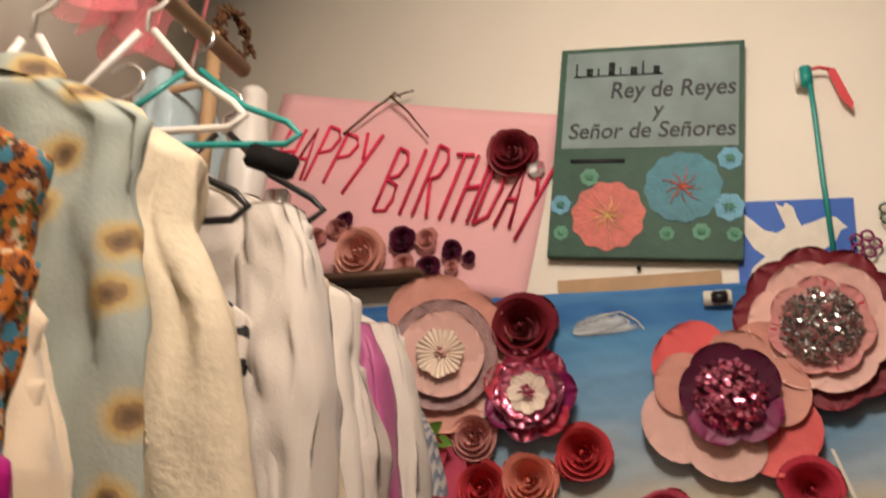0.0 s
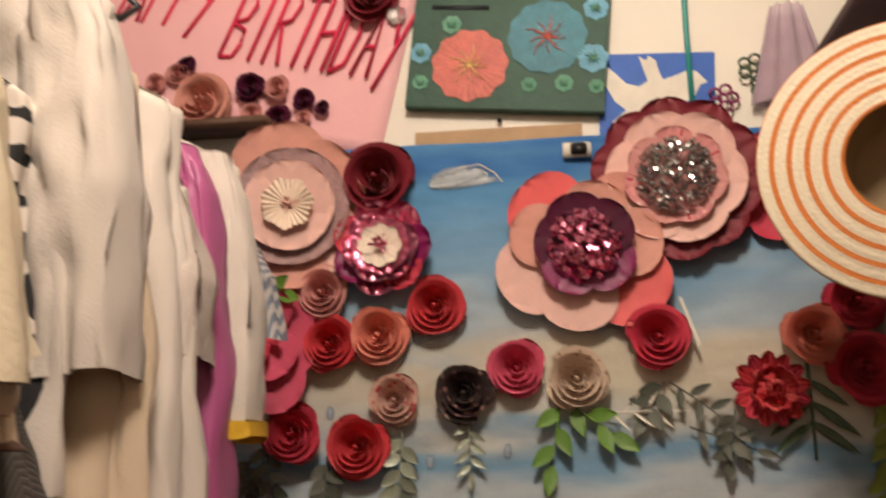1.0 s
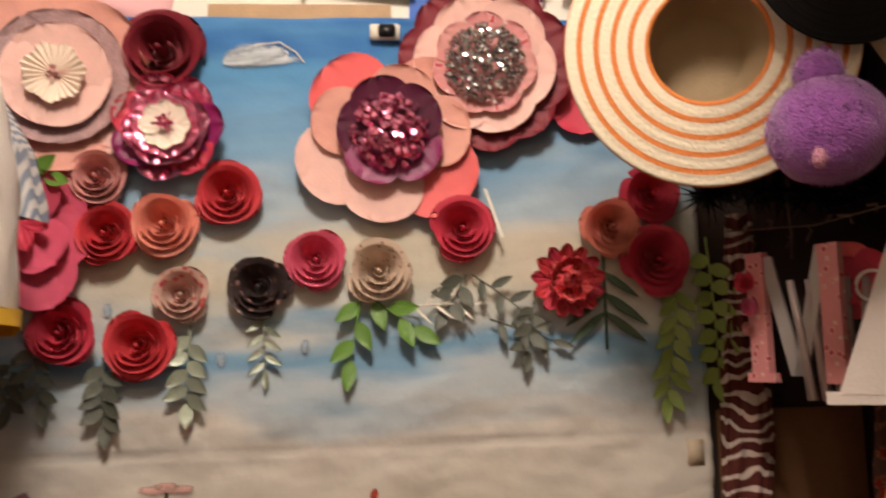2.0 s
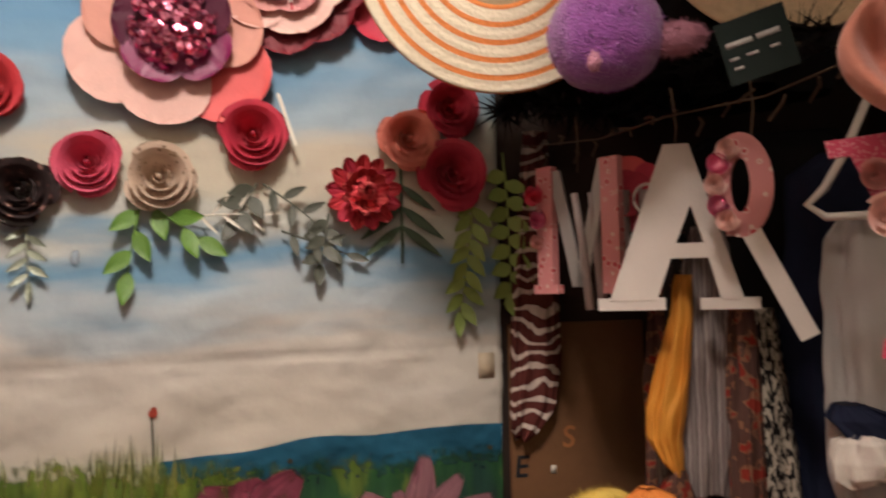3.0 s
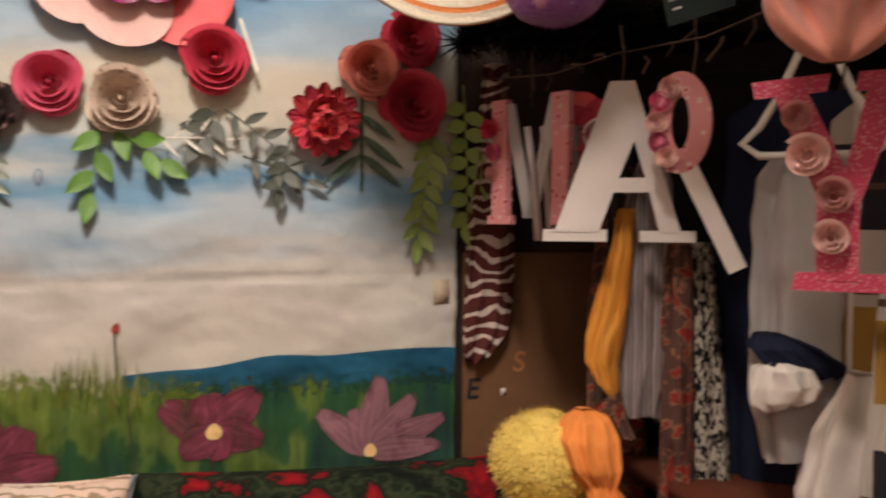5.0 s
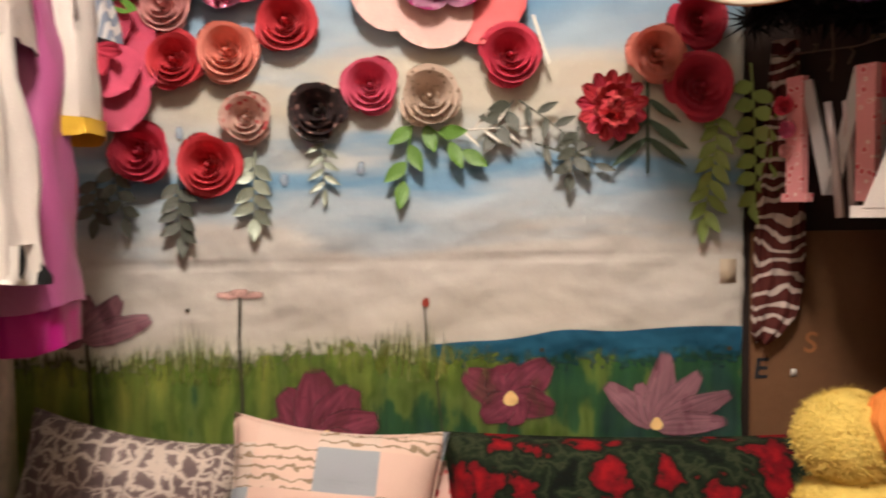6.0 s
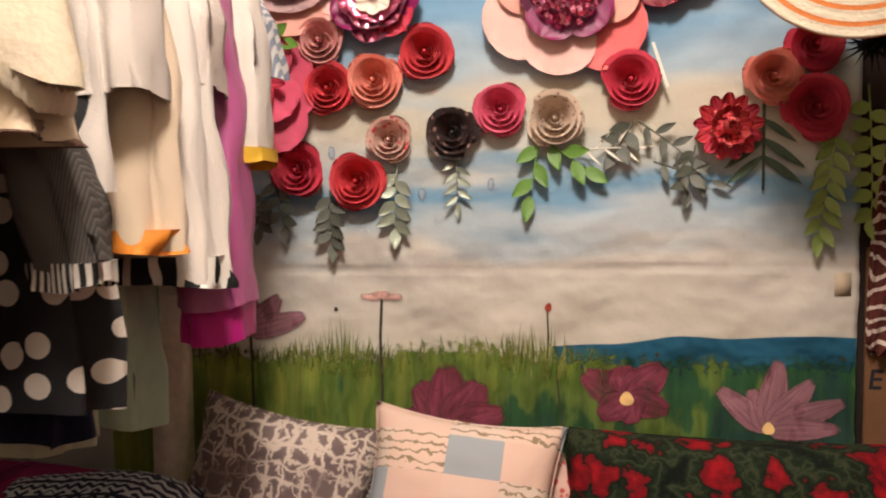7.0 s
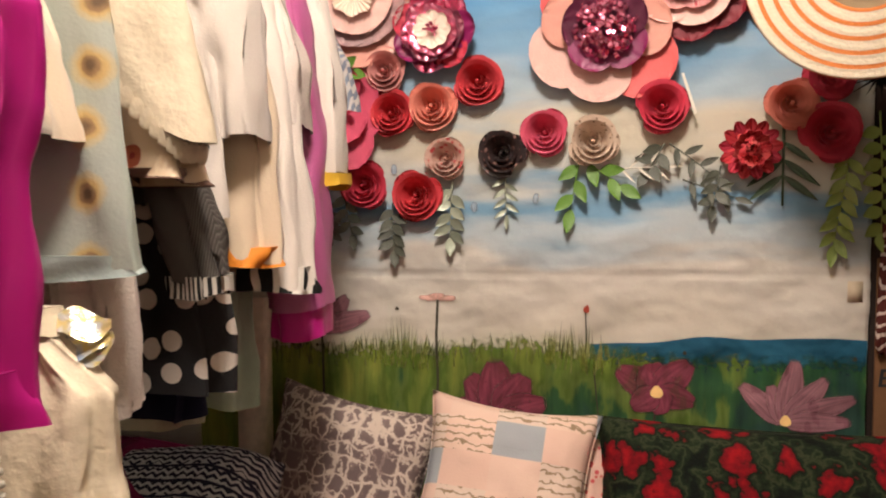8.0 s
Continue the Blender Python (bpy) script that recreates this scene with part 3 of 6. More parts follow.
def cloth_y(x, z):
    """Shallow hanging folds of the cloth."""
    w = 0.004 * math.sin(9 * x + 5 * z) + 0.003 * math.sin(23 * x - 14 * z)
    drag = 0.006 * math.sin(26 * (z - 0.16 * (x - 0.4) ** 2 - 0.1 * x)) * max(0.0, 1 - abs(z - 1.1) / 0.35)
    fold = 0.006 * max(0.0, 1 - abs(z - (1.0 + 0.012 * x)) / 0.008)
    low = 0.003 * noise.noise((7 * x + 9 * z, 0, 10 * z - 8 * x)) * (2.0 if z < 1.0 else 1)
    return -0.014 - w * 0.9 - drag * 0.7 + 0.7 * fold - 1.3 * low - 0.0026 * noise.noise((16 * x + 9 * z, 3, 34 * z - 6 * x)) - (0.0022 if z < 1.12 else 0.001) * noise.noise((40 * x + 30 * z, 7, 46 * z - 22 * x))


def painted(x, z, off):
    return (x, cloth_y(x, z) - off, z)


cloth = thing("painted_backdrop", pose(0, 0, 0), "painted cloth backdrop with blue sky, green meadow and cosmos flowers", "backdrop")
bm = bmesh.new()
grid(bm, lambda u, v: painted(CL + (CR - CL) * u, CB + (CT + 0.006 * math.sin(3 * u) - CB) * v, 0), 150, 170)
sheet_ob = part("cloth", bm, SKY, cloth)
solid = sheet_ob.modifiers.new("thickness", "SOLIDIFY")
solid.thickness, solid.offset = 0.0015, -1


def with_uv(me, nu, nv):
    """Lays out u across and v along every grid of nu by nv points in the mesh."""
    uv = me.uv_layers.new(name="stroke")
    for lp in me.loops:
        k = lp.vertex_index % (nu * nv)
        uv.data[lp.index].uv = ((k % nu) / (nu - 1), (k // nu) / (nv - 1))
    return me


def band(name, lo, hi, material, off, x0=CL, x1=CR - 0.001, nx=140, nz=30):
    b = bmesh.new()
    grid(b, lambda u, v: painted(x0 + (x1 - x0) * u, lo(x0 + (x1 - x0) * u) * (1 - v) + hi(x0 + (x1 - x0) * u) * v, off), nx, nz)
    return part(name, with_uv(mesh_of(b, name, material), nx, nz), None, cloth)


def hill(x):
    return 0.845 + 0.022 * math.exp(-((x - 0.62) / 0.09) ** 2) + 0.03 / (1 + math.exp(-(x - 0.72) * 12)) + 0.004 * math.sin(17 * x)


def meadow(x):
    return 0.842 + 0.006 * math.sin(7 * x) + 0.004 * math.sin(31 * x) + 0.018 * math.exp(-((x - 0.17) / 0.08) ** 2)


band("painted_hill", lambda x: 0.76, hill, HILLBLUE, 0.0016, x0=0.36)
band("painted_meadow", lambda x: CB, meadow, MEADOW, 0.0032)
bm = bmesh.new()
for k in range(1500):
    x = CL + (CR - CL) * rnd.random() ** 1.25
    boost = 0.060 * math.exp(-((x + 0.09) / 0.05) ** 2) + 0.055 * math.exp(-((x - 0.33) / 0.06) ** 2) + 0.006 * (x < 0.1) + 0.012 * max(0.0, noise.noise((30 * x, 0, 0)))
    if x > 0.47 or (boost < 0.012 and rnd.random() < 0.65):
        continue
    h = (0.004 + boost * rnd.random() ** 1.6 + 0.006 * rnd.random())
    z0, dx = meadow(x) - 0.02 - 0.05 * rnd.random(), (rnd.random() - 0.5) * 0.022
    w = 0.0008 + 0.0014 * rnd.random()
    top = z0 + 0.025 + h * 1.2
    a, c = bm.verts.new(painted(x - w, z0, 0.0044)), bm.verts.new(painted(x + w, z0, 0.0044))
    d, f = bm.verts.new(painted(x + dx * 0.4 - w * 0.8, (z0 + top) / 2, 0.0044)), bm.verts.new(painted(x + dx * 0.4 + w * 0.8, (z0 + top) / 2, 0.0044))
    g = bm.verts.new(painted(x + dx, top, 0.0044))
    bm.faces.new((a, c, f, d))
    bm.faces.new((d, f, g))
tagged(part("painted_grass", bm, GRASSGREEN, cloth), "yellow-green brush strokes of grass", kind="stuff")


def painted_petals(name, cx, cz, petals, material):
    """Flat painted petals: each an angle, a length and a half width."""
    b = bmesh.new()
    for i, (ang, ln, hw) in enumerate(petals):
        c, s = math.cos(radians(ang)), math.sin(radians(ang))

        def place(u, v):
            w = hw * math.sin(math.pi * min(0.97, 0.06 + 0.9 * v ** 0.75)) ** 0.7 * (2 * u - 1)
            return painted(cx + c * ln * v - s * w, cz + s * ln * v + c * w, 0.0042 + 0.0003 * i)
        grid(b, place, 9, 14)
    return part(name, with_uv(mesh_of(b, name, material), 9, 14), None, cloth)


def painted_line(pts, w, material, name="painted_stem"):
    b = bmesh.new()
    for (x0, z0), (x1, z1) in zip(pts, pts[1:]):
        d = Vector((x1 - x0, z1 - z0)).normalized() * w
        grid(b, lambda u, v: painted(x0 + (x1 - x0) * v - d.y * (u - 0.5), z0 + (z1 - z0) * v + d.x * (u - 0.5), 0.0046), 2, 8)
    return part(name, b, material, cloth)


painted_petals("painted_flower", 0.15, 0.665, [(168, 0.115, 0.045), (130, 0.125, 0.05), (95, 0.14, 0.055), (58, 0.125, 0.05), (20, 0.12, 0.045), (-20, 0.09, 0.04), (200, 0.09, 0.04)], COSMOS)
painted_petals("painted_flower", 0.51, 0.742, [(152, 0.105, 0.04), (100, 0.07, 0.05), (42, 0.105, 0.042), (-15, 0.09, 0.035), (-75, 0.055, 0.035), (-145, 0.07, 0.035)], COSMOS)
painted_petals("painted_flower", 0.785, 0.685, [(140, 0.13, 0.028), (112, 0.09, 0.026), (82, 0.145, 0.032), (50, 0.135, 0.03), (22, 0.16, 0.03), (2, 0.14, 0.026)], COSMOSPALE)
painted_petals("painted_flower", -0.29, 0.862, [(160, 0.095, 0.03), (125, 0.105, 0.032), (90, 0.09, 0.03), (50, 0.11, 0.03), (18, 0.135, 0.028)], COSMOSPALE)
painted_petals("painted_flower", 0.0, 0.942, [(178, 0.05, 0.010), (2, 0.05, 0.010), (90, 0.014, 0.03)], brushed(mat("painted_faint_pink", (0.60, 0.36, 0.31), 0.85), 0.9, 0.3))
for cx, cz, r in ((0.51, 0.742, 0.014), (0.785, 0.69, 0.012), (0.16, 0.672, 0.012)):
    painted_petals("painted_flower_centre", cx, cz - r, [(90, 2 * r, r)], PAINTYELLOW).location.y = -0.003
painted_line([(0.0, 0.938), (-0.002, 0.86), (0.002, 0.74), (-0.004, 0.6)], 0.006, STEM)
painted_line([(-0.287, 0.862), (-0.285, 0.76), (-0.29, 0.6)], 0.006, STEM)
painted_line([(0.35, 0.92), (0.352, 0.87), (0.35, 0.82)], 0.003, STEM)
painted_line([(0.51, 0.73), (0.50, 0.62)], 0.005, STEM)
painted_line([(0.37, 0.78), (0.38, 0.68), (0.375, 0.6)], 0.003, STEM)
painted_line([(-0.31, 0.862), (-0.265, 0.862)], 0.006, STEM)
painted_petals("painted_bud", 0.35, 0.918, [(75, 0.018, 0.007)], mat("painted_rust", (0.32, 0.05, 0.03), 0.8))
painted_petals("painted_cloud", 0.09, 1.695, [(3, 0.15, 0.014), (24, 0.09, 0.02), (12, 0.13, 0.022)], CLOUDWASH)
painted_line([(0.12, 1.705), (0.15, 1.73), (0.19, 1.735), (0.22, 1.715), (0.235, 1.695)], 0.003, CLOUD, "painted_cloud_line")
painted_line([(0.15, 1.71), (0.18, 1.728), (0.205, 1.715), (0.2, 1.70)], 0.003, CLOUD, "painted_cloud_line")
for x, z in ((-0.33, 0.855), (-0.30, 0.822), (0.57, 0.832), (0.925, 0.83), (-0.10, 0.915)):
    painted_petals("painted_dot", x, z - 0.004, [(90, 0.009, 0.0045)], STEM)
for x, z in ((0.09, 1.16), (-0.105, 1.25), (0.235, 1.18)):
    painted_petals("painted_smudge", x, z - 0.012, [(90, 0.026, 0.012)], brushed(mat("painted_blue_smudge", (0.36, 0.44, 0.52), 0.85), 1.2, 0.4))
part("tape", box(bmesh.new(), 0.905, 0.935, -0.0225, -0.020, 0.955, 1.0), TAPE, cloth, "strip of beige masking tape")
clip = part("corner_clip", box(bmesh.new(), 0.355, 0.41, -0.026, -0.018, 1.735, 1.765, 0.002), OFFWHITE, cloth, "white clip with a black catch")
part("catch", box(bmesh.new(), 0.37, 0.402, -0.034, -0.026, 1.738, 1.762, 0.003), BLACKPLASTIC, clip)


# ---- wall pictures ----
def plate(name, w, h, t, m, material, label, category):
    ob = thing(name, m, label, category)
    part("board", box(bmesh.new(), -w / 2, w / 2, -h / 2, h / 2, 0, t, 0.0012), material, ob, smooth=False)
    return ob


poster = thing("birthday_poster", wall_pose(-0.315, 2.07, 0.022, -12.5), "pink card poster with red handwritten birthday greeting", "poster")
bm = bmesh.new()
grid(bm, lambda u, v: (-0.40 + u * 0.75, (v - 0.5) * 0.46, 0.002 + 0.004 * math.sin(5 * u + 2 * v)), 20, 14)
sh = part("card", bm, PINKCARD, poster)
sh.modifiers.new("thickness", "SOLIDIFY").thickness = 0.001


def strokes(letters, x0, y0, w, h, gap, slant, parent, material, r):
    """Hand-drawn capitals from straight and bent strokes in a unit box."""
    b = bmesh.new()
    x = x0
    for ch in letters:
        for line in GLYPHS[ch]:
            pts = [(x + w * px + slant * h * py, y0 + h * py * (1 + 0.06 * math.sin(x * 40)), 0.0075) for px, py in line]
            tube(b, pts, r, 5)
        x += w + gap if ch != " " else w * 0.9
    return part("lettering", b, material, parent)


BOW = [(0, 1), (0.7, 0.95), (1, 0.78), (0.75, 0.58), (0, 0.5)]
GLYPHS = {"H": [[(0, 0), (0, 1)], [(1, 0), (1, 1)], [(0, 0.5), (1, 0.55)]], "A": [[(0, 0), (0.5, 1), (1, 0)], [(0.2, 0.4), (0.8, 0.42)]],
          "P": [[(0, 0), (0, 1)], BOW], "Y": [[(0, 1), (0.5, 0.5)], [(1, 1), (0.2, -0.15)]],
          "B": [[(0, 0), (0, 1)], BOW, [(0, 0.5), (0.9, 0.42), (1, 0.2), (0.8, 0.03), (0, 0)]], "I": [[(0.5, 0), (0.5, 1)]],
          "R": [[(0, 0), (0, 1)], BOW, [(0.3, 0.5), (1, 0)]], "T": [[(0.5, 0), (0.5, 1)], [(-0.1, 0.98), (1.1, 1)]],
          "D": [[(0, 0), (0, 1)], [(0, 1), (0.7, 0.9), (1, 0.5), (0.75, 0.12), (0, 0)]], " ": []}
strokes("HAPPY", -0.375, -0.005, 0.042, 0.145, 0.012, 0.22, poster, MARKER, 0.0046)
strokes("BIRTHDAY", -0.060, -0.060, 0.036, 0.175, 0.0150, 0.16, poster, MARKER, 0.0046)

canvas = plate("canvas_painting", 0.406, 0.508, 0.024, wall_pose(0.262, 2.104, 0.02, -5.5), PAINTGREEN, "green and grey painted canvas with lettering and two flowers", "painting")
part("grey_field", box(bmesh.new(), -0.188, 0.192, 0.0, 0.242, 0.024, 0.0252), PAINTGREY, canvas, smooth=False)
for text, size, x, y, wide in (("Rey de Reyes", 0.058, 0.050, 0.140, 0.86), ("y", 0.052, 0.022, 0.090, 0.95), ("Se\u00f1or de Se\u00f1ores", 0.054, 0.006, 0.040, 0.93)):
    words(text, size, INK, canvas, pose(x, y, 0.0256), wide)
for k in range(8):
    h = 0.02 if k % 3 else 0.034
    part("writing_bar", box(bmesh.new(), -0.166 + 0.025 * k, -0.162 + 0.025 * k + 0.010 * (k % 2), 0.180, 0.180 + h, 0.0254, 0.0262), INK, canvas)
part("writing_bar", box(bmesh.new(), -0.17, 0.03, 0.178, 0.1815, 0.0254, 0.0262), INK, canvas)
part("writing_bar", box(bmesh.new(), -0.165, -0.045, -0.036, -0.026, 0.0242, 0.025), INK, canvas)


def painted_bloom(cx, cy, r, n, material, heart, lobes):
    b = bmesh.new()
    grid(b, lambda u, v: (cx + v * r * (1 + lobes * math.sin(n * 2 * math.pi * u)) * math.cos(2 * math.pi * u), cy + v * r * (1 + lobes * math.sin(n * 2 * math.pi * u)) * math.sin(2 * math.pi * u), 0.0252 + 0.0016 * v * (1 + math.sin(3 * n * 2 * math.pi * u)) * 0.5), 96, 6, True)
    ob = part("painted_bloom", b, material, canvas)
    b = bmesh.new()
    for k in range(14):
        a, l = 2 * math.pi * k / 14 + 0.2 * (k % 3), r * (0.35 + 0.25 * (k % 3) / 2)
        tube(b, [(cx, cy, 0.0274), (cx + l * 0.6 * math.cos(a), cy + l * 0.6 * math.sin(a), 0.0278), (cx + l * math.cos(a + 0.2), cy + l * math.sin(a + 0.2), 0.0272)], 0.0018, 4, 0.0006)
    part("painted_rays", b, heart, ob)
    return ob


painted_bloom(-0.075, -0.16, 0.078, 11, PAINTCORAL, PAINTYELLOW, 0.04)
painted_bloom(0.080, -0.094, 0.080, 12, PAINTTEAL, PAINTCORAL, 0.03)
for x, y, r, mt in ((0.175, -0.03, 0.025, PAINTLBLUE), (0.175, -0.14, 0.03, PAINTLBLUE), (-0.18, -0.135, 0.022, PAINTLBLUE), (-0.175, -0.20, 0.016, PAINTMINT), (0.05, -0.20, 0.015, PAINTMINT), (0.12, -0.195, 0.018, PAINTMINT), (0.185, -0.2, 0.015, PAINTMINT), (-0.12, -0.07, 0.02, PAINTMINT)):
    painted_bloom(x, y, r, 7, mt, PAINTMINT, 0.06)

dove = plate("dove_poster", 0.225, 0.20, 0.004, wall_pose(0.545, 1.86, 0.022, -3), DOVEBLUE, "blue poster with a white dove", "poster")
bm = bmesh.new()
flat(bm, [(-0.105, 0.078), (-0.085, 0.060), (-0.06, 0.035), (-0.035, 0.028), (-0.018, 0.040), (-0.030, 0.075), (-0.036, 0.094), (-0.022, 0.084), (-0.016, 0.094), (-0.002, 0.084), (0.004, 0.060), (0.012, 0.042), (0.04, 0.052), (0.062, 0.062), (0.078, 0.058), (0.09, 0.044), (0.098, 0.036), (0.084, 0.030), (0.072, 0.004), (0.040, -0.016), (0.0, -0.02), (-0.03, -0.030), (-0.07, -0.062), (-0.096, -0.075), (-0.085, -0.045), (-0.06, -0.022), (-0.082, -0.004), (-0.10, 0.03)], 0.0042, 0.0006)
part("white_dove", bm, OFFWHITE, dove, smooth=False)
plate("wooden_strip", 0.34, 0.035, 0.012, wall_pose(0.225, 1.80, 0.022, 0), WOOD, "pale wooden strip with a printed edge", "wood strip")

brush = thing("hanging_brush", wall_pose(0.606, 2.05, 0.0, 0), "long teal plastic brush hanging on the wall", "brush")
part("handle", tube(bmesh.new(), [(0, 0.20, 0), (0.003, 0.1, 0), (0.002, -0.05, 0), (0.004, -0.24, 0)], 0.0055, 8), TEAL, brush)
part("head", box(bmesh.new(), -0.016, 0.008, 0.155, 0.205, -0.007, 0.008, 0.004), TEAL, brush)
part("bristles", box(bmesh.new(), -0.027, -0.0155, 0.158, 0.20, -0.006, 0.007, 0.003), OFFWHITE, brush)
ribbon = thing("red_ribbon", wall_pose(0.65, 2.24, 0.0, 0), "short red ribbon hanging from a nail", "ribbon")
part("band", tube(bmesh.new(), [(-0.045, 0.005, 0), (-0.02, 0.006, 0.002), (0.0, 0.0, 0)], 0.004, 5), RED, ribbon)
part("tail", flat(bmesh.new(), [(-0.008, 0.004), (0.01, 0.0), (0.036, -0.085), (0.032, -0.1), (0.014, -0.075)], 0, 0.002), RED, ribbon, smooth=False)
nail = thing("nail", wall_pose(0.23, 1.835, 0.02), "small dark nail head in the wall", "nail")
part("head", tube(bmesh.new(), [(0, 0, 0), (0, 0, 0.008)], 0.005, 8), BLACKPLASTIC, nail)

beads = thing("beaded_flowers", wall_pose(0.70, 1.88, 0.02), "purple and green beaded wire flowers", "ornament")
for cx, cy, mt in ((-0.03, -0.03, PURPLE), (0.03, 0.03, DKGREEN), (0.07, 0.015, RED), (0.05, -0.01, DKGREEN)):
    for k in range(5):
        a = 2 * math.pi * k / 5
        pts = [(cx + 0.018 * math.cos(a) + 0.011 * math.cos(t), cy + 0.018 * math.sin(a) + 0.011 * math.sin(t), 0.012) for t in np.linspace(0, 2 * math.pi, 9)]
        part("loop", tube(bmesh.new(), pts, 0.003, 5), mt, beads)
net = thing("pale_net_bag", wall_pose(0.80, 1.93, 0.02), "pale lilac net bundle pinned on the wall", "net")
bm = bmesh.new()
grid(bm, lambda u, v: ((0.03 + 0.05 * v) * math.cos(2 * math.pi * u), 0.10 - 0.2 * v, 0.02 + 0.02 * math.sin(2 * math.pi * u) + 0.006 * math.sin(18 * math.pi * u)), 40, 8, True)
part("netting", bm, mat("lilac_net", (0.55, 0.42, 0.50), 0.8, alpha=0.7), net)


# ---- paper flowers ----
def petal_mesh(name, ln, wd, cup, material, ruffle=0.0, curl=0.0, point=False):
    """One petal from the origin along +y, cupped: round-ended, or pointed like a leaf."""
    bm = bmesh.new()

    def place(u, v):
        a = 2 * u - 1
        t = 0.5 - 0.5 * math.cos(math.pi * (0.03 + 0.94 * v))
        w = wd * (math.sin(math.pi * (0.03 + 0.94 * t ** 0.8)) if point else (1 - (2 * t - 1) ** 2) ** 0.5 * (0.72 + 0.38 * t))
        z = cup * (t ** 1.5) + 0.3 * cup * a * a * t - curl * max(0, t - 0.7) ** 2 * 10
        return (w * a, ln * t, z + ruffle * math.sin(9 * a + 4 * t) * t)
    grid(bm, place, 9, 12)
    return mesh_of(bm, name, material)


def rose_mesh(name, R, depth, turns, material, seed):
    """A rolled paper strip: a spiral that flares outwards."""
    r = random.Random(seed)
    ph = [r.random() * 6.28 for _ in range(4)]
    bm = bmesh.new()
    n = int(turns * 22)

    def place(u, v):
        th = u * turns * 2 * math.pi
        rad = R * (0.10 + 0.90 * u ** 0.9)
        wave = 1 + 0.07 * math.sin(3 * th / (1.6 + u) + ph[0]) + 0.05 * math.sin(5.3 * th / 2 + ph[1])
        flare = 0.62 + 0.38 * v ** 1.4 * wave
        z = depth * (0.18 + 0.82 * v) * (0.85 + 0.35 * (1 - u)) * (1 - 0.45 * u ** 4 * v)
        return (rad * flare * math.cos(th), rad * flare * math.sin(th), z * (1 + 0.06 * math.sin(2.7 * th + ph[2])))
    grid(bm, place, n, 5)
    # the paper base behind the roll
    vs = [bm.verts.new((0.72 * R * math.cos(t), 0.72 * R * math.sin(t), 0.002)) for t in np.linspace(0, 2 * math.pi, 18, endpoint=False)]
    bm.faces.new(vs)
    return mesh_of(bm, name, material)


ROSE_LABEL = {"WINE": "wine-red", "CRIMSON": "crimson", "RED": "red", "ROSEPINK": "rose-pink", "CORAL": "coral", "DUSTY": "dusty pink", "MUSIC": "printed cream", "BLACKROSE": "black and brown patterned", "PATTERNED": "rose-printed cream", "PLUM": "dark plum", "SALMON": "salmon"}


def rose(x, z, R, key, material, y=-0.026, turns=4.6, depth=None, tilt=(0, 0), roll=None, seed=None):
    seed = seed if seed is not None else int(abs(x * 1000) + abs(z * 100))
    ob = thing("paper_rose", wall_pose(x, z, y) @ pose(0, 0, 0, tilt[0], tilt[1], roll if roll is not None else seed % 360), f"rolled {ROSE_LABEL[key]} paper rose fixed to the painted cloth" if z < 1.8 else f"rolled {ROSE_LABEL[key]} paper rose on the wall", "paper flower", "paper roses")
    part("rolled_petals", rose_mesh("rolled_petals", R, depth or R * 0.72, turns, material, seed), None, ob)
    outer = petal_mesh("outer_petal", R * 1.02, R * 0.62, R * 0.22, material, R * 0.04)
    for k in range(3):
        part("outer_petal", outer, None, ob, m=pose(0, 0, 0.002 + 0.001 * k, 0, 0, 120 * k + 25 * (seed % 3)))
    part("bud", tube(bmesh.new(), [(0, 0, R * 0.35), (0, 0, R * 0.62), (0, 0, R * 0.7)], R * 0.085, 8, R * 0.05), material, ob)
    return ob


rose(0.105, 1.447, 0.060, "CRIMSON", RED)
rose(-0.100, 1.38, 0.057, "RED", RED)
rose(-0.003, 1.394, 0.060, "CORAL", CORAL)
rose(-0.118, 1.48, 0.055, "DUSTY", DUSTY)
rose(0.028, 1.273, 0.050, "PATTERNED", PATTERNED, turns=4)
rose(0.160, 1.283, 0.057, "BLACKROSE", BLACKROSE, turns=4)
rose(0.257, 1.329, 0.056, "ROSEPINK", ROSEPINK)
rose(0.365, 1.307, 0.059, "MUSIC", MUSIC, turns=4)
rose(-0.169, 1.212, 0.060, "ROSEPINK", CRIMSON)
rose(-0.041, 1.188, 0.062, "RED", RED)
rose(0.513, 1.38, 0.060, "ROSEPINK", CRIMSON)
rose(0.855, 1.437, 0.056, "ROSEPINK", CRIMSON)
rose(0.78, 1.38, 0.057, "CORAL", CORAL)
rose(0.858, 1.318, 0.066, "WINE", CRIMSON)
rose(-0.013, 1.705, 0.080, "WINE", WINE, turns=4, y=-0.02)
rose(-0.04, 2.13, 0.062, "WINE", WINE, y=0.015, turns=4)
rose(-0.41, 1.91, 0.068, "SALMON", SALMON, y=0.012)
for x, z, R, k, mt in ((-0.305, 1.94, 0.035, "PLUM", PLUM), (-0.245, 1.935, 0.030, "DUSTY", DUSTY), (-0.185, 1.905, 0.026, "PLUM", PLUM), (-0.24, 1.865, 0.032, "PLUM", PLUM), (-0.145, 1.885, 0.017, "PLUM", PLUM), (-0.30, 1.88, 0.026, "DUSTY", DUSTY), (-0.475, 1.985, 0.028, "DUSTY", DUSTY), (-0.455, 2.005, 0.022, "PLUM", PLUM), (-0.185, 1.865, 0.018, "DUSTY", DUSTY), (-0.525, 1.965, 0.026, "DUSTY", DUSTY)):
    rose(x, z, R, k, mt, y=0.012, turns=3.2)


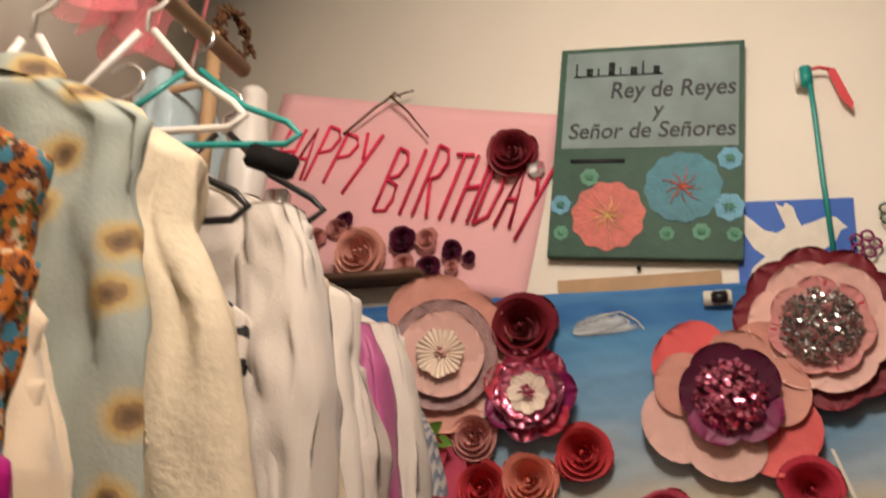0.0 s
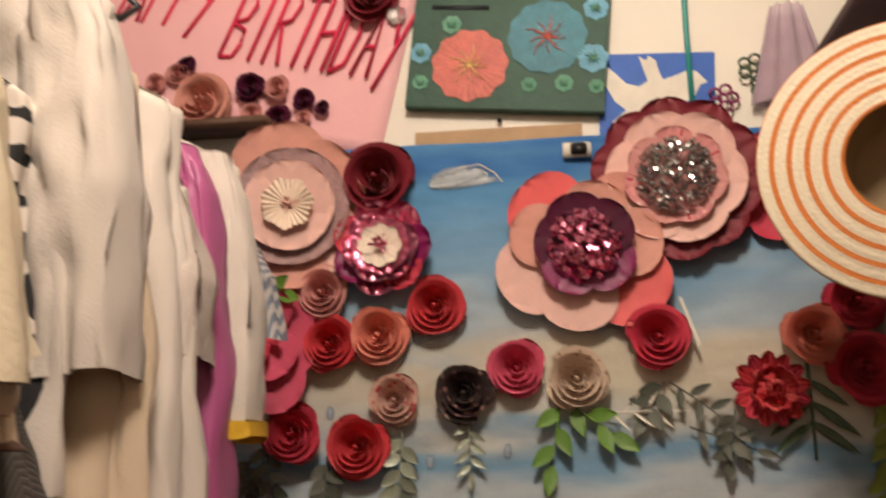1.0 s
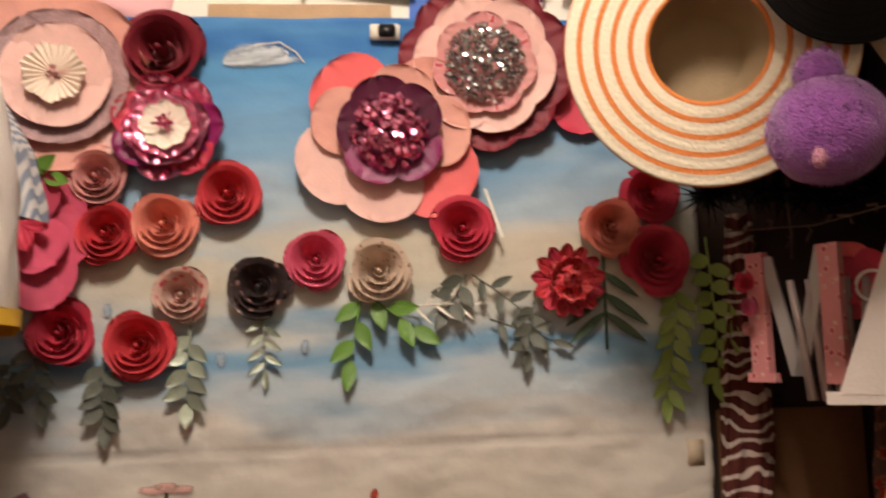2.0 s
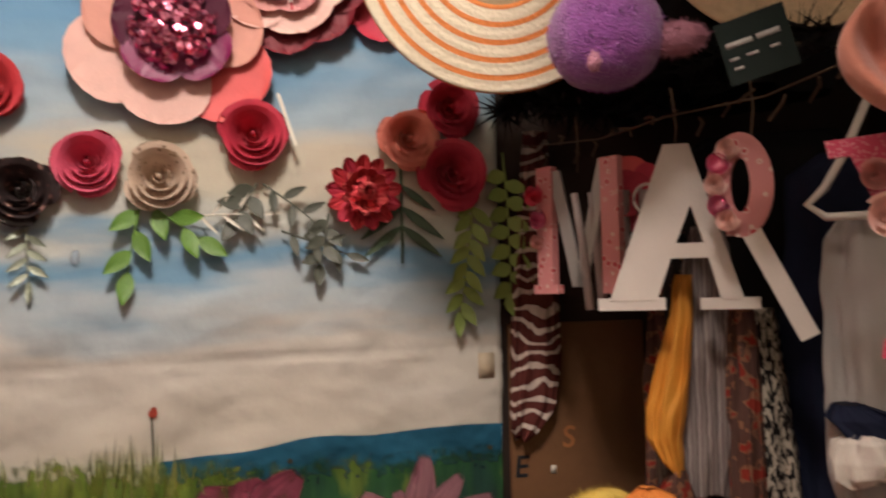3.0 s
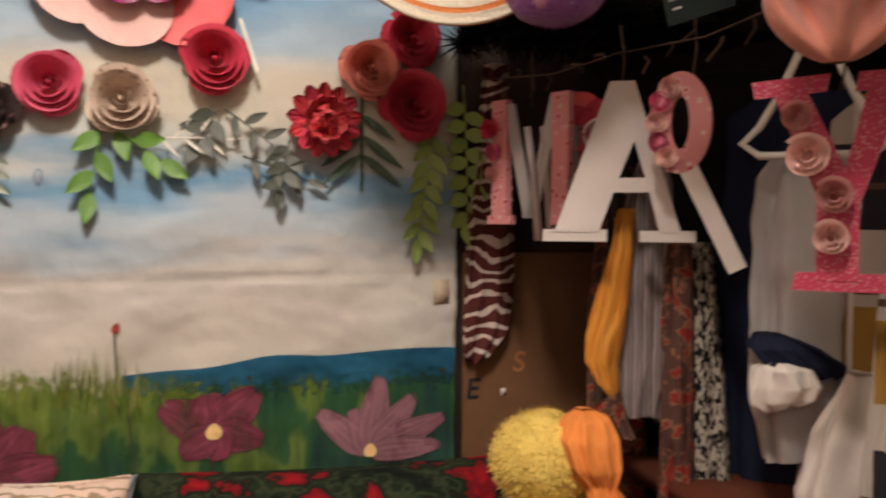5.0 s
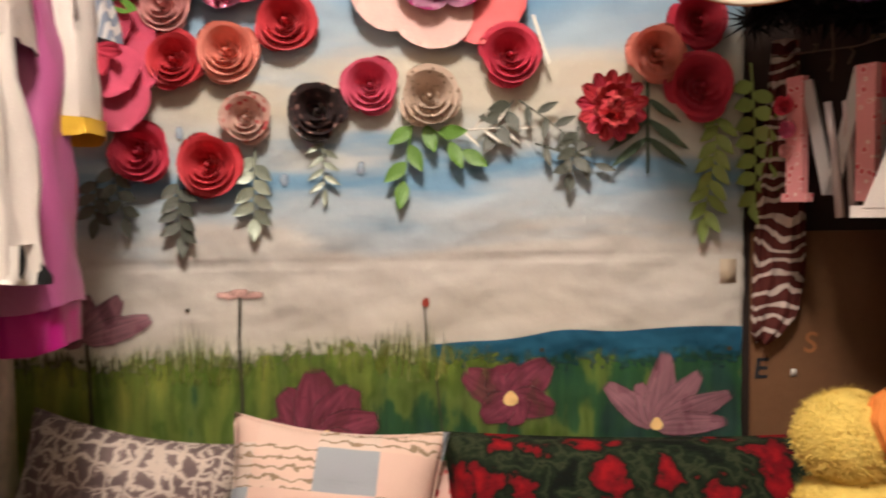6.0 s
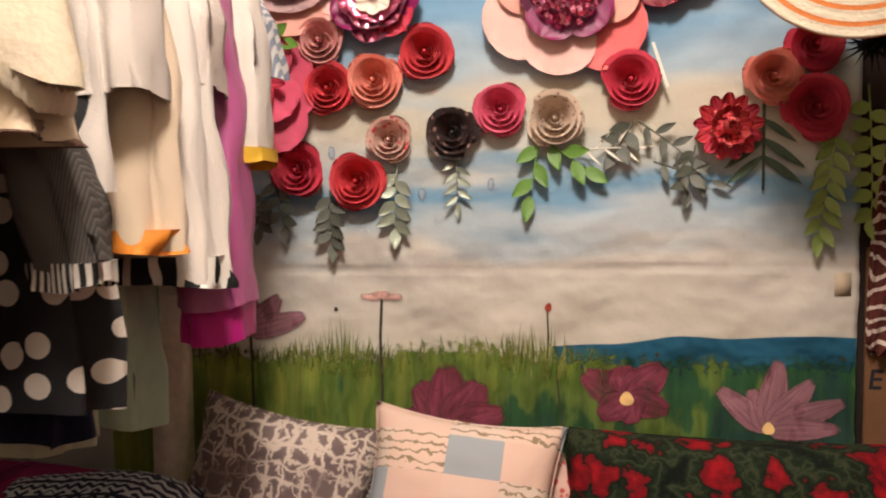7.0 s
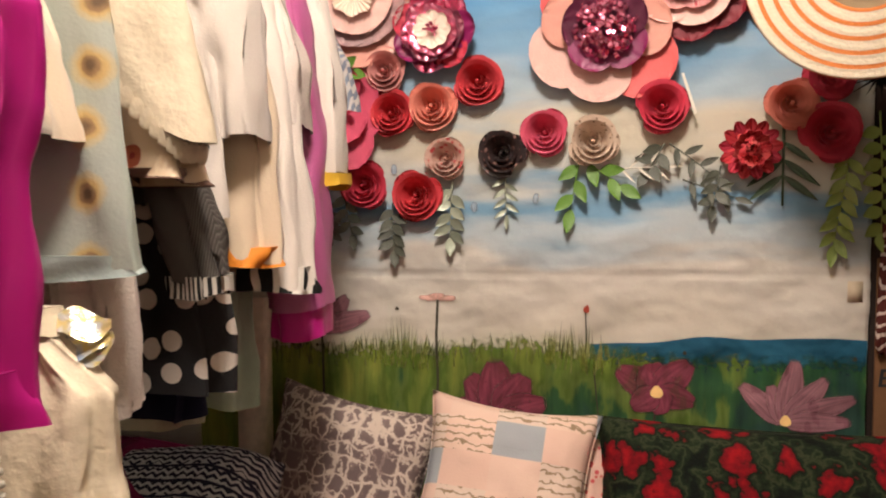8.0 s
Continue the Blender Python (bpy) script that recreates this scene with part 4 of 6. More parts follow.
def ring(parent, name, n, ln, wd, z, cup, materials, turn=0.0, start=0.12, ruffle=0.0, tilt=0.0, label=""):
    """Petals set round the middle; alike petals share a mesh."""
    made = {}
    for k in range(n):
        mt = materials[k % len(materials)]
        if mt.name not in made:
            made[mt.name] = petal_mesh("petal", ln, wd, cup, mt, ruffle)
        part("petal", made[mt.name], None, parent, label, m=pose(0, 0, z + 0.0016 * (k % 3), 0, 0, turn + 360 * k / n) @ pose(0, start * ln, 0, tilt, 0, 0))


def tuft(parent, name, n, r, h, material, seed, w=0.004, label="", z=0.04):
    """A dense burst of short curled strips."""
    rr = random.Random(seed)
    b = bmesh.new()
    for k in range(n):
        a, q = rr.random() * 6.283, math.sqrt(rr.random()) * r
        up = h * (0.6 + 0.6 * rr.random()) * (1 - 0.45 * (q / r) ** 2)
        t = rr.random() * 6.283
        ux, uy = w * math.cos(t), w * math.sin(t)
        ox, oy = (rr.random() - 0.5) * 0.02 + 0.25 * q * math.cos(a), (rr.random() - 0.5) * 0.02 + 0.25 * q * math.sin(a)
        x, y = 0.7 * q * math.cos(a), 0.7 * q * math.sin(a)
        rows = []
        for s in (0, 0.5, 0.85, 1.0):
            e = s * s
            bend = 0.25 * h * math.sin(5 * s + t)
            rows.append((b.verts.new((x + ox * e - ux + bend * 0.3, y + oy * e - uy, up * s)), b.verts.new((x + ox * e + ux + bend * 0.3, y + oy * e + uy, up * s + 0.002))))
        for p, q2 in zip(rows, rows[1:]):
            b.faces.new((p[0], p[1], q2[1], q2[0]))
    ob = part(name, b, material, parent, label, smooth=False, m=pose(0, 0, z))
    return ob


FL = "paper flower"


def petals(parent, rows):
    """Single petals: turn from straight up, length, half width, height, cup, material."""
    for turn, ln, wd, z, cup, mt in rows:
        part("petal", petal_mesh("petal", ln, wd, cup, mt, 0.0015), None, parent, m=pose(0, 0, z, 0, 0, turn))


def curls(parent, name, n, r, h, material, seed, w, label, z):
    """A dome of short strips, each rolled into a loose curl."""
    rr = random.Random(seed)
    b = bmesh.new()
    for k in range(n):
        q, a = math.sqrt(rr.random()), rr.random() * 6.283
        c = Vector((r * q * math.cos(a), r * q * math.sin(a), h * math.sqrt(max(0.05, 1 - q * q))))
        out = Vector((c.x, c.y, h * 0.9)).normalized()
        ax = Matrix.Rotation(rr.random() * 6.283, 3, out) @ out.orthogonal().normalized()
        side, size, span = out.cross(ax), w * (1.2 + rr.random()), 3.2 + 2.2 * rr.random()
        old = None
        for s in range(6):
            t = span * s / 5
            p = c + out * size * math.sin(t) + side * size * (1 - math.cos(t)) * 0.8
            row = (b.verts.new(p - ax * w * 0.75), b.verts.new(p + ax * w * 0.75))
            if old:
                b.faces.new((old[0], old[1], row[1], row[0]))
            old = row
    return tagged(part(name, b, material, parent, label, smooth=False, m=pose(0, 0, z)), label, kind="stuff")


f1 = thing("giant_paper_flower", wall_pose(-0.184, 1.652, -0.035, 8) @ pose(0, 0, 0, 4, 6, 0), "giant salmon paper flower with glittered mauve inner petals", FL, "giant paper flowers")
petals(f1, [(8, 0.175, 0.105, 0.0, 0.03, SALMON), (-62, 0.155, 0.098, 0.002, 0.03, SALMON), (-128, 0.165, 0.10, 0.004, 0.026, PALEPINK), (165, 0.165, 0.105, 0.006, 0.026, SALMON), (96, 0.150, 0.098, 0.003, 0.03, SALMON)])
ring(f1, "petal", 6, 0.118, 0.080, 0.024, 0.014, [MAUVE], 20, 0.0, 0.002)
ring(f1, "petal", 5, 0.090, 0.068, 0.036, 0.012, [PALEPINK], 10, 0.0, 0.002)
heart = part("pleated_heart", petal_mesh("pleated_heart", 0.001, 0.001, 0, CREAMPAPER), None, f1, "pleated cream paper heart")
b = bmesh.new()
grid(b, lambda u, v: (0.05 * v * (1 + 0.06 * math.cos(44 * u)) * math.cos(6.2832 * u), 0.05 * v * (1 + 0.06 * math.cos(44 * u)) * math.sin(6.2832 * u), 0.052 + 0.012 * v + 0.005 * v * math.sin(26 * 6.2832 * u)), 156, 7, True)
heart.data = mesh_of(b, "pleated_heart", CREAMPAPER)
tuft(f1, "stamens", 30, 0.016, 0.012, PALEPINK, 3, 0.003, "short pink paper stamens", z=0.054)

f2 = thing("giant_paper_flower", wall_pose(0.387, 1.553, -0.028, 0) @ pose(0, 0, 0, 3, 0, 0), "giant coral and blush paper flower with a foil heart", FL, "giant paper flowers")
petals(f2, [(42, 0.165, 0.085, 0.0, 0.020, BRIGHTCORAL), (-52, 0.165, 0.088, 0.002, 0.024, SALMON), (-132, 0.182, 0.088, 0.003, 0.020, BRIGHTCORAL), (172, 0.160, 0.080, 0.008, 0.016, PALEPINK), (118, 0.176, 0.084, 0.005, 0.018, PALEPINK),
            (74, 0.140, 0.066, 0.013, 0.016, SALMON), (-88, 0.145, 0.070, 0.014, 0.018, SALMON), (-20, 0.125, 0.066, 0.012, 0.018, SALMON)])
petals(f2, [(80, 0.092, 0.056, 0.028, 0.016, PLUM), (15, 0.098, 0.058, 0.030, 0.018, PLUM), (-55, 0.098, 0.058, 0.032, 0.018, PLUM), (-130, 0.102, 0.058, 0.029, 0.014, PURPLE), (150, 0.098, 0.056, 0.031, 0.014, PURPLE)])
curls(f2, "foil_heart", 150, 0.060, 0.036, FOIL, 5, 0.0062, "curled magenta foil heart", 0.040)

f3 = thing("giant_paper_flower", wall_pose(0.563, 1.676, -0.03, 0) @ pose(0, 0, 0, 3, -6, 0), "giant wine and pink paper flower with a silver tinsel heart", FL, "giant paper flowers")
ring(f3, "petal", 10, 0.158, 0.066, 0.0, 0.02, [WINE], 5, 0.0, 0.004)
ring(f3, "petal", 6, 0.128, 0.070, 0.016, 0.018, [PALEPINK], 20, 0.0, 0.002)
ring(f3, "petal", 7, 0.094, 0.046, 0.028, 0.012, [PINKPRINT, DUSTY], 0, 0.0, 0.002)
curls(f3, "tinsel_heart", 420, 0.070, 0.036, SILVER, 9, 0.0034, "curled silver tinsel heart", 0.036)

f4 = thing("foil_flower", wall_pose(0.003, 1.564, -0.03, 0), "magenta foil flower with a cream ruffled heart", FL)
ring(f4, "petal", 7, 0.098, 0.046, 0.0, 0.026, [FOIL, CRIMSON, PURPLE], 15, 0.0, 0.006)
ring(f4, "petal", 6, 0.074, 0.040, 0.014, 0.022, [PINKFOIL, FOIL], 40, 0.0, 0.006)
ring(f4, "petal", 6, 0.060, 0.034, 0.024, 0.016, [FOIL], 10, 0.0, 0.005)
ring(f4, "petal", 8, 0.044, 0.018, 0.034, 0.008, [CREAMPAPER], 0, 0.0, 0.003)
tuft(f4, "foil_heart", 26, 0.014, 0.014, FOIL, 12, 0.003, z=0.042)

f5 = thing("crepe_flower", wall_pose(-0.235, 1.40, -0.03, 0), "large raspberry crepe paper flower with drooping petals", FL)
petals(f5, [(20, 0.13, 0.075, 0.0, 0.02, ROSEPINK), (-50, 0.11, 0.07, 0.002, 0.02, ROSEPINK), (-120, 0.12, 0.07, 0.004, 0.02, ROSEPINK), (180, 0.145, 0.08, 0.006, 0.025, ROSEPINK), (-158, 0.16, 0.065, 0.010, 0.03, ROSEPINK), (100, 0.10, 0.07, 0.003, 0.02, CRIMSON), (-20, 0.095, 0.05, 0.014, 0.03, ROSEPINK), (-140, 0.10, 0.055, 0.018, 0.03, ROSEPINK)])
ring(f5, "petal", 7, 0.06, 0.016, 0.03, 0.03, [CRIMSON], 0, 0.0, 0.006)

f6 = thing("carnation", wall_pose(0.698, 1.284, -0.02, 0), "scarlet ruffled paper carnation with dark edges", FL)
ring(f6, "petal", 13, 0.070, 0.016, 0.0, 0.020, [RED, CRIMSON], 0, 0.0, 0.006, tilt=8)
ring(f6, "petal", 11, 0.056, 0.013, 0.012, 0.026, [RED, BRIGHTCORAL], 14, 0.0, 0.006, tilt=22)
ring(f6, "petal", 9, 0.044, 0.011, 0.018, 0.026, [BRIGHTCORAL, RED], 5, 0.0, 0.005, tilt=42)
curls(f6, "ruffled_heart", 26, 0.020, 0.022, RED, 21, 0.005, "ruffled scarlet heart", 0.03)

f7 = thing("paper_flower", wall_pose(0.735, 1.655, -0.02, 0), "red paper flower half hidden behind the striped hat", FL)
ring(f7, "petal", 6, 0.10, 0.05, 0.0, 0.02, [CRIMSON], 0, 0.05)
strip = thing("paper_strip", wall_pose(0.552, 1.40, -0.05, 0), "narrow white paper strip hanging behind a flower", "paper strip")
part("strip", flat(bmesh.new(), [(0.0, 0.05), (0.006, 0.05), (0.034, -0.035), (0.029, -0.04)], 0, 0.0015), OFFWHITE, strip, smooth=False)

twigs = thing("dry_twig", wall_pose(-0.36, 2.23, 0.0), "thin dry twig tied in a knot on the wall", "twig")
for pts in ([(-0.11, 0.0, 0), (-0.02, 0.06, 0.01), (0.02, 0.08, 0.012), (0.075, 0.095, 0.004)], [(0.02, 0.08, 0.012), (0.06, 0.04, 0.008), (0.115, -0.035, 0)], [(0.0, 0.07, 0.01), (0.03, 0.09, 0.015), (0.045, 0.075, 0.012)]):
    part("stem", tube(bmesh.new(), pts, 0.0035, 6, 0.002), BROWNFUR, twigs)
brooch = thing("glitter_rosette", wall_pose(0.015, 2.085, 0.015), "small glittering grey rosette", "ornament")
ring(brooch, "petal", 7, 0.02, 0.01, 0.0, 0.006, [GLITTER], 0, 0.05)


# ---- paper leaf sprigs ----
LEAVES = {}


def sprig(x, z, ang, length, n, leaf, material, label, wd=0.5, spread=55, droop=0.0, y=-0.020, seed=1):
    ob = thing("leaf_sprig", wall_pose(x, z, y), label, "leaf sprig", "paper leaf sprigs")
    c, s = math.cos(radians(ang)), math.sin(radians(ang))

    def along(t):
        return Vector((length * t * c + droop * t * t, length * t * s, 0.006 + 0.010 * math.sin(3 * t)))
    part("stem", tube(bmesh.new(), [along(t) for t in np.linspace(0, 1, 8)], 0.0022, 5, 0.001), material, ob)
    key = (leaf, material.name, wd)
    if key not in LEAVES:
        LEAVES[key] = petal_mesh("leaf", leaf, leaf * wd * 0.55, leaf * 0.15, material, 0, 0.0, True)
    r = random.Random(seed)
    for k in range(n):
        t = 0.15 + 0.83 * k / max(1, n - 1)
        side = 1 if k % 2 else -1
        turn = ang - 90 + (side * (spread + 14 * (r.random() - 0.5)) if k < n - 1 else 0)
        part("leaf", LEAVES[key], None, ob, m=Matrix.Translation(along(t)) @ pose(0, 0, 0, 8 * r.random(), 30 * (r.random() - 0.5), turn))
    return ob


sprig(-0.225, 1.20, -80, 0.11, 7, 0.04, SAGE, "grey-green paper leaf sprig under a rose", seed=2)
sprig(-0.255, 1.17, -95, 0.08, 7, 0.04, SAGE, "grey-green paper leaf sprig under a rose", seed=12)
sprig(-0.105, 1.17, -88, 0.115, 9, 0.042, SAGE, "grey-green paper leaf sprig below red roses", seed=3)
sprig(0.04, 1.22, -92, 0.135, 9, 0.044, PALESAGE, "pale shiny sage paper leaf sprig", seed=4)
sprig(0.165, 1.24, -88, 0.10, 8, 0.036, PALESAGE, "pale shiny sage paper leaf sprig below a black rose", wd=0.3, seed=5)
sprig(0.335, 1.27, -100, 0.12, 4, 0.055, GREEN, "bright green paper leaf sprig", wd=0.46, spread=40, seed=6)
sprig(0.345, 1.265, -35, 0.10, 4, 0.055, GREEN, "bright green paper leaf sprig", wd=0.46, spread=40, seed=16)
sprig(0.41, 1.245, 2, 0.11, 6, 0.045, OFFWHITE, "thin off-white paper twig", wd=0.12, spread=50, seed=7)
sprig(0.52, 1.30, -120, 0.07, 5, 0.045, SAGE, "curved grey-green paper leaf wreath", wd=0.5, seed=8)
sprig(0.53, 1.30, -35, 0.13, 6, 0.042, SAGE, "curved grey-green paper leaf wreath", wd=0.34, droop=-0.01, seed=9)
sprig(0.56, 1.22, -20, 0.12, 6, 0.04, SAGE, "curved grey-green paper leaf wreath", wd=0.34, seed=10)
sprig(0.64, 1.25, -100, 0.09, 6, 0.04, SAGE, "curved grey-green paper leaf wreath", seed=18)
fork = thing("leaf_sprig", wall_pose(0.768, 1.31, -0.02), "dark green forked paper leaf sprig", "leaf sprig", "paper leaf sprigs")
part("stem", tube(bmesh.new(), [(0, 0.02, 0.006), (0, -0.06, 0.008), (0, -0.148, 0.006)], 0.0035, 5, 0.0025), DKGREEN, fork)
for fy, fl in ((-0.112, 0.066), (-0.078, 0.070), (-0.040, 0.056)):
    for side in (1, -1):
        blade = part("leaf", petal_mesh("leaf", fl * 1.35, fl * 0.13, 0.006, DKGREEN, 0.001, 0, True), None, fork, m=pose(0, fy + 0.03, 0.007, 0, 0, side * -128))
sprig(0.905, 1.31, -98, 0.24, 15, 0.048, LIME, "long lime-green paper fern", wd=0.42, spread=42, seed=14)
sprig(0.955, 1.36, -88, 0.26, 14, 0.042, LIME, "long lime-green paper fern", wd=0.62, spread=66, y=-0.03, seed=15)
sprig(-0.235, 1.49, -20, 0.04, 3, 0.05, GREEN, "small bright green paper leaves", seed=17, y=-0.06)


# ---- clothes rail with hangers ----
rail = thing("clothes_rail", pose(-0.35, 0, 0), "long wooden clothes rail on a pale post", "clothes rail")
part("rod", tube(bmesh.new(), [(0, -0.66, 2.025), (0, -1.3, 2.015), (0, -2.0, 2.01)], 0.014, 12), WOOD, rail)
part("post", box(bmesh.new(), -0.10, -0.035, -0.16, -0.10, 0.0, 1.05, 0.004), mat("pale_scuffed_wood", (0.58, 0.47, 0.37), 0.7, vary=0.35, scale=50), rail, "scuffed pale wooden post")
part("end_post", box(bmesh.new(), -0.03, 0.03, -2.03, -1.97, 0.0, 2.3, 0.004), WOOD, rail)


def hanger(x, y, z, w, material, label, turn=0.0, hook=True, drop=0.10):
    """A coat hanger: shoulder loop and hook over the rail."""
    ob = thing("coat_hanger", pose(x, y, z, 0, 0, turn), label, "coat hanger", "coat hangers")
    b = bmesh.new()
    r = 0.02
    loop = [(-0.01, 0, 0.03), (-w * 0.5, 0, -drop * 0.45), (-w + r, 0, -drop + r * 0.8), (-w, 0, -drop - r * 0.2), (-w + r, 0, -drop - r), (0, 0, -drop - r), (w - r, 0, -drop - r), (w, 0, -drop - r * 0.2), (w - r, 0, -drop + r * 0.8), (w * 0.5, 0, -drop * 0.45), (0.01, 0, 0.03)]
    tube(b, loop, 0.0052, 8)
    part("loop", b, material, ob)
    if hook:
        pts = [(0, 0, 0.03), (0, 0, 0.06)] + [(0.025 * math.sin(t) - 0.0, 0, 0.085 - 0.025 * math.cos(t)) for t in np.linspace(0.2, 4.2, 10)]
        part("hook", tube(bmesh.new(), pts, 0.0032, 6), CHROME if material is not WHITEPLASTIC else material, ob)
    return ob


# ---- hanging clothes ----
def cloth_tube(name, parent, material, rings, pleats, amp, seed, label="", n=72, hem=None):
    """A hanging cloth tube. Rings: height, middle x, middle y, half width, half depth. hem: lift of the lower edge round the tube."""
    r = random.Random(seed)
    ph = [r.random() * 6.28 for _ in range(5)]
    b = bmesh.new()
    hs = np.array([q[0] for q in rings])
    par = np.linspace(0, 1, len(rings))

    def place(u, v):
        q = [float(np.interp(v, par, [g[i] for g in rings])) for i in range(5)]
        t = 2 * math.pi * u
        fold = 1 + amp * (0.25 + 0.75 * v) * (math.sin(pleats * t + ph[0] + 1.3 * v) + 0.9 * (0.6 - abs(math.sin((pleats * 0.85) // 1 * t + ph[1] - v))) + 0.4 * math.sin(3 * t + ph[2] + 3 * v))
        crease = 0.007 * noise.noise((q[1] * 7 + 3 * math.cos(t), ph[3] + 3 * math.sin(t), 9 * q[0])) + 0.003 * noise.noise((6 * math.cos(t), ph[4] + 6 * math.sin(t), 22 * q[0]))
        ex = 0.75
        cx, cy = math.cos(t), math.sin(t)
        sx = math.copysign(abs(cx) ** ex, cx) * q[3] * (0.55 + 0.45 * fold)
        sy = math.copysign(abs(cy) ** ex, cy) * q[4] * fold
        return (q[1] + sx + crease, q[2] + sy + crease * 2, q[0] + 0.006 * math.sin(2 * t + ph[0]) * v + (hem(t) * v * v if hem else 0))
    vs = grid(b, place, n, 44, True)
    b.faces.new(vs[0])
    return part(name, b, material, parent, label)


def garment(name, label, category, y, material, top, hem, w0, w1, depth=0.035, edge=-0.10, sleeve=None, cuff=None, pleats=7, amp=0.16, seed=1, x=-0.33, band=None, sleeve_mat=None, turn=0.0, neck=True, lift=None):
    """Clothing on a hanger, broadside across the rail. sleeve: end height, top and end radii, shift in y. cuff: material, height. band: material, height."""
    ob = thing(name, pose(x, y, 0, 0, 0, turn), label, category, "clothes on the rail")
    rings = [(top, 0, 0, 0.035, 0.018), (top - 0.025, 0, 0, w0 * 0.55, 0.028), (top - 0.075, 0, 0, w0, depth * 0.8), (top - 0.16, 0, 0, w0 * 0.97, depth), ((top + hem) / 2, 0, 0, (w0 + w1) / 2, depth * 1.05), (hem, 0, 0, w1, depth * 1.25)]
    cloth_tube("body", ob, material, rings, pleats, amp, seed, hem=lift)
    if band:
        cloth_tube("hem_band", ob, band[0], [(hem + band[1], 0, 0, w1 * 1.0 + 0.003, depth * 1.22 + 0.003), (hem - 0.002, 0, 0, w1 + 0.004, depth * 1.25 + 0.004)], pleats, amp, seed)
    if neck:
        cloth_tube("collar", ob, material, [(top + 0.012, 0, 0, 0.05, 0.026), (top - 0.012, 0, 0, 0.062, 0.034)], 3, 0.05, seed + 9, n=30)
    if sleeve:
        end, r0, r1, dy = sleeve
        sx = edge - x
        for side in (1, -1):
            a0, a1 = side * (w0 - 0.03), side * (sx - r1)
            mid = (top - 0.10) * 0.5 + end * 0.5
            s = cloth_tube("sleeve", ob, sleeve_mat or material, [(top - 0.05, a0 * 0.9, 0, r0 * 0.75, r0 * 0.6), (top - 0.12, a0, dy * 0.2, r0, r0 * 0.8), (mid, (a0 + a1) / 2 + side * 0.01, dy * 0.6, (r0 + r1) / 2, (r0 + r1) / 2), (end, a1, dy, r1 * 0.9, r1 * 1.1)], 4, 0.09, seed + 3 + side, n=40)
            if cuff:
                cloth_tube("cuff", s, cuff[0], [(end + 0.004, a1, dy, r1 * cuff[2], r1 * cuff[2] * 1.15), (end - cuff[1], a1, dy, r1 * cuff[2], r1 * cuff[2] * 1.1)], 4, 0.05, seed + 3 + side, n=40)
    return ob


garment("striped_shirt", "blue and white striped cotton shirt on the rail", "shirt", -0.34, BLUESTRIPE, 1.66, 1.05, 0.15, 0.15, edge=-0.088, sleeve=(1.36, 0.05, 0.050, 0), seed=2)
garment("long_sleeved_top", "white long-sleeved top with yellow cuffs on the rail", "top", -0.44, WHITECLOTH, 1.68, 1.0, 0.19, 0.17, edge=-0.075, sleeve=(1.225, 0.05, 0.058, -0.01), cuff=(YELLOWBAND, 0.022, 1.03), seed=3)
garment("orchid_jacket", "orchid pink satin jacket with gathered magenta cuffs", "jacket", -0.53, ORCHID, 1.66, 1.10, 0.18, 0.16, edge=-0.085, sleeve=(0.985, 0.05, 0.064, 0.03), cuff=(MAGENTA, 0.055, 0.8), seed=4)
garment("white_tunic", "white cotton tunic with black and white banded hem", "tunic", -0.65, WHITECLOTH, 1.70, 1.03, 0.20, 0.25, depth=0.05, sleeve=None, seed=5, band=(BWBLOCK, 0.04), pleats=9, amp=0.13)
garment("cream_tunic", "cream tunic with an orange band along the hem", "tunic", -0.755, CREAMCLOTH, 1.70, 1.085, 0.20, 0.24, depth=0.04, seed=6, band=(ORANGEBAND, 0.024), pleats=8, amp=0.12)
garment("grey_knit_cardigan", "pale grey-pink knit cardigan on the rail", "cardigan", -0.60, GREYPINK, 1.60, 1.2, 0.19, 0.19, edge=-0.09, sleeve=(1.30, 0.05, 0.05, 0), seed=7)
garment("white_blouse", "white cotton blouse with long loose sleeves", "blouse", -0.82, WHITECLOTH, 1.75, 1.15, 0.19, 0.19, edge=-0.085, sleeve=(1.27, 0.055, 0.05, 0.03), seed=8, pleats=6, amp=0.2)
garment("tweed_jacket", "grey tweed jacket with black and white ribbed cuffs", "jacket", -0.90, TWEED, 1.42, 1.17, 0.13, 0.12, edge=-0.095, sleeve=(1.075, 0.05, 0.036, 0.0), cuff=(BWRIB, 0.022, 1.03), seed=9)
garment("polka_dot_dress", "black dress with large white polka dots", "dress", -0.86, POLKA, 1.62, 0.905, 0.16, 0.195, depth=0.05, seed=10, pleats=6, amp=0.22)
garment("beige_coat", "pale beige coat with long sleeves behind the dress", "coat", -1.06, GREYPINK, 1.38, 0.82, 0.14, 0.15, edge=-0.135, sleeve=(0.93, 0.045, 0.042, 0.0), seed=11)
garment("floral_satin_skirt", "cream satin dress with red flower print and brown hem", "dress", -0.99, SATIN, 1.50, 1.205, 0.14, 0.225, depth=0.05, seed=12, pleats=8, amp=0.22, band=(mat("brown_hem", (0.14, 0.07, 0.05), 0.6), 0.016))


def cape_lift(t):
    """The cape hangs to a point at its outer edge."""
    return 0.17 * min(1.0, max(0.0, (0.97 - math.cos(t)) / 0.75))


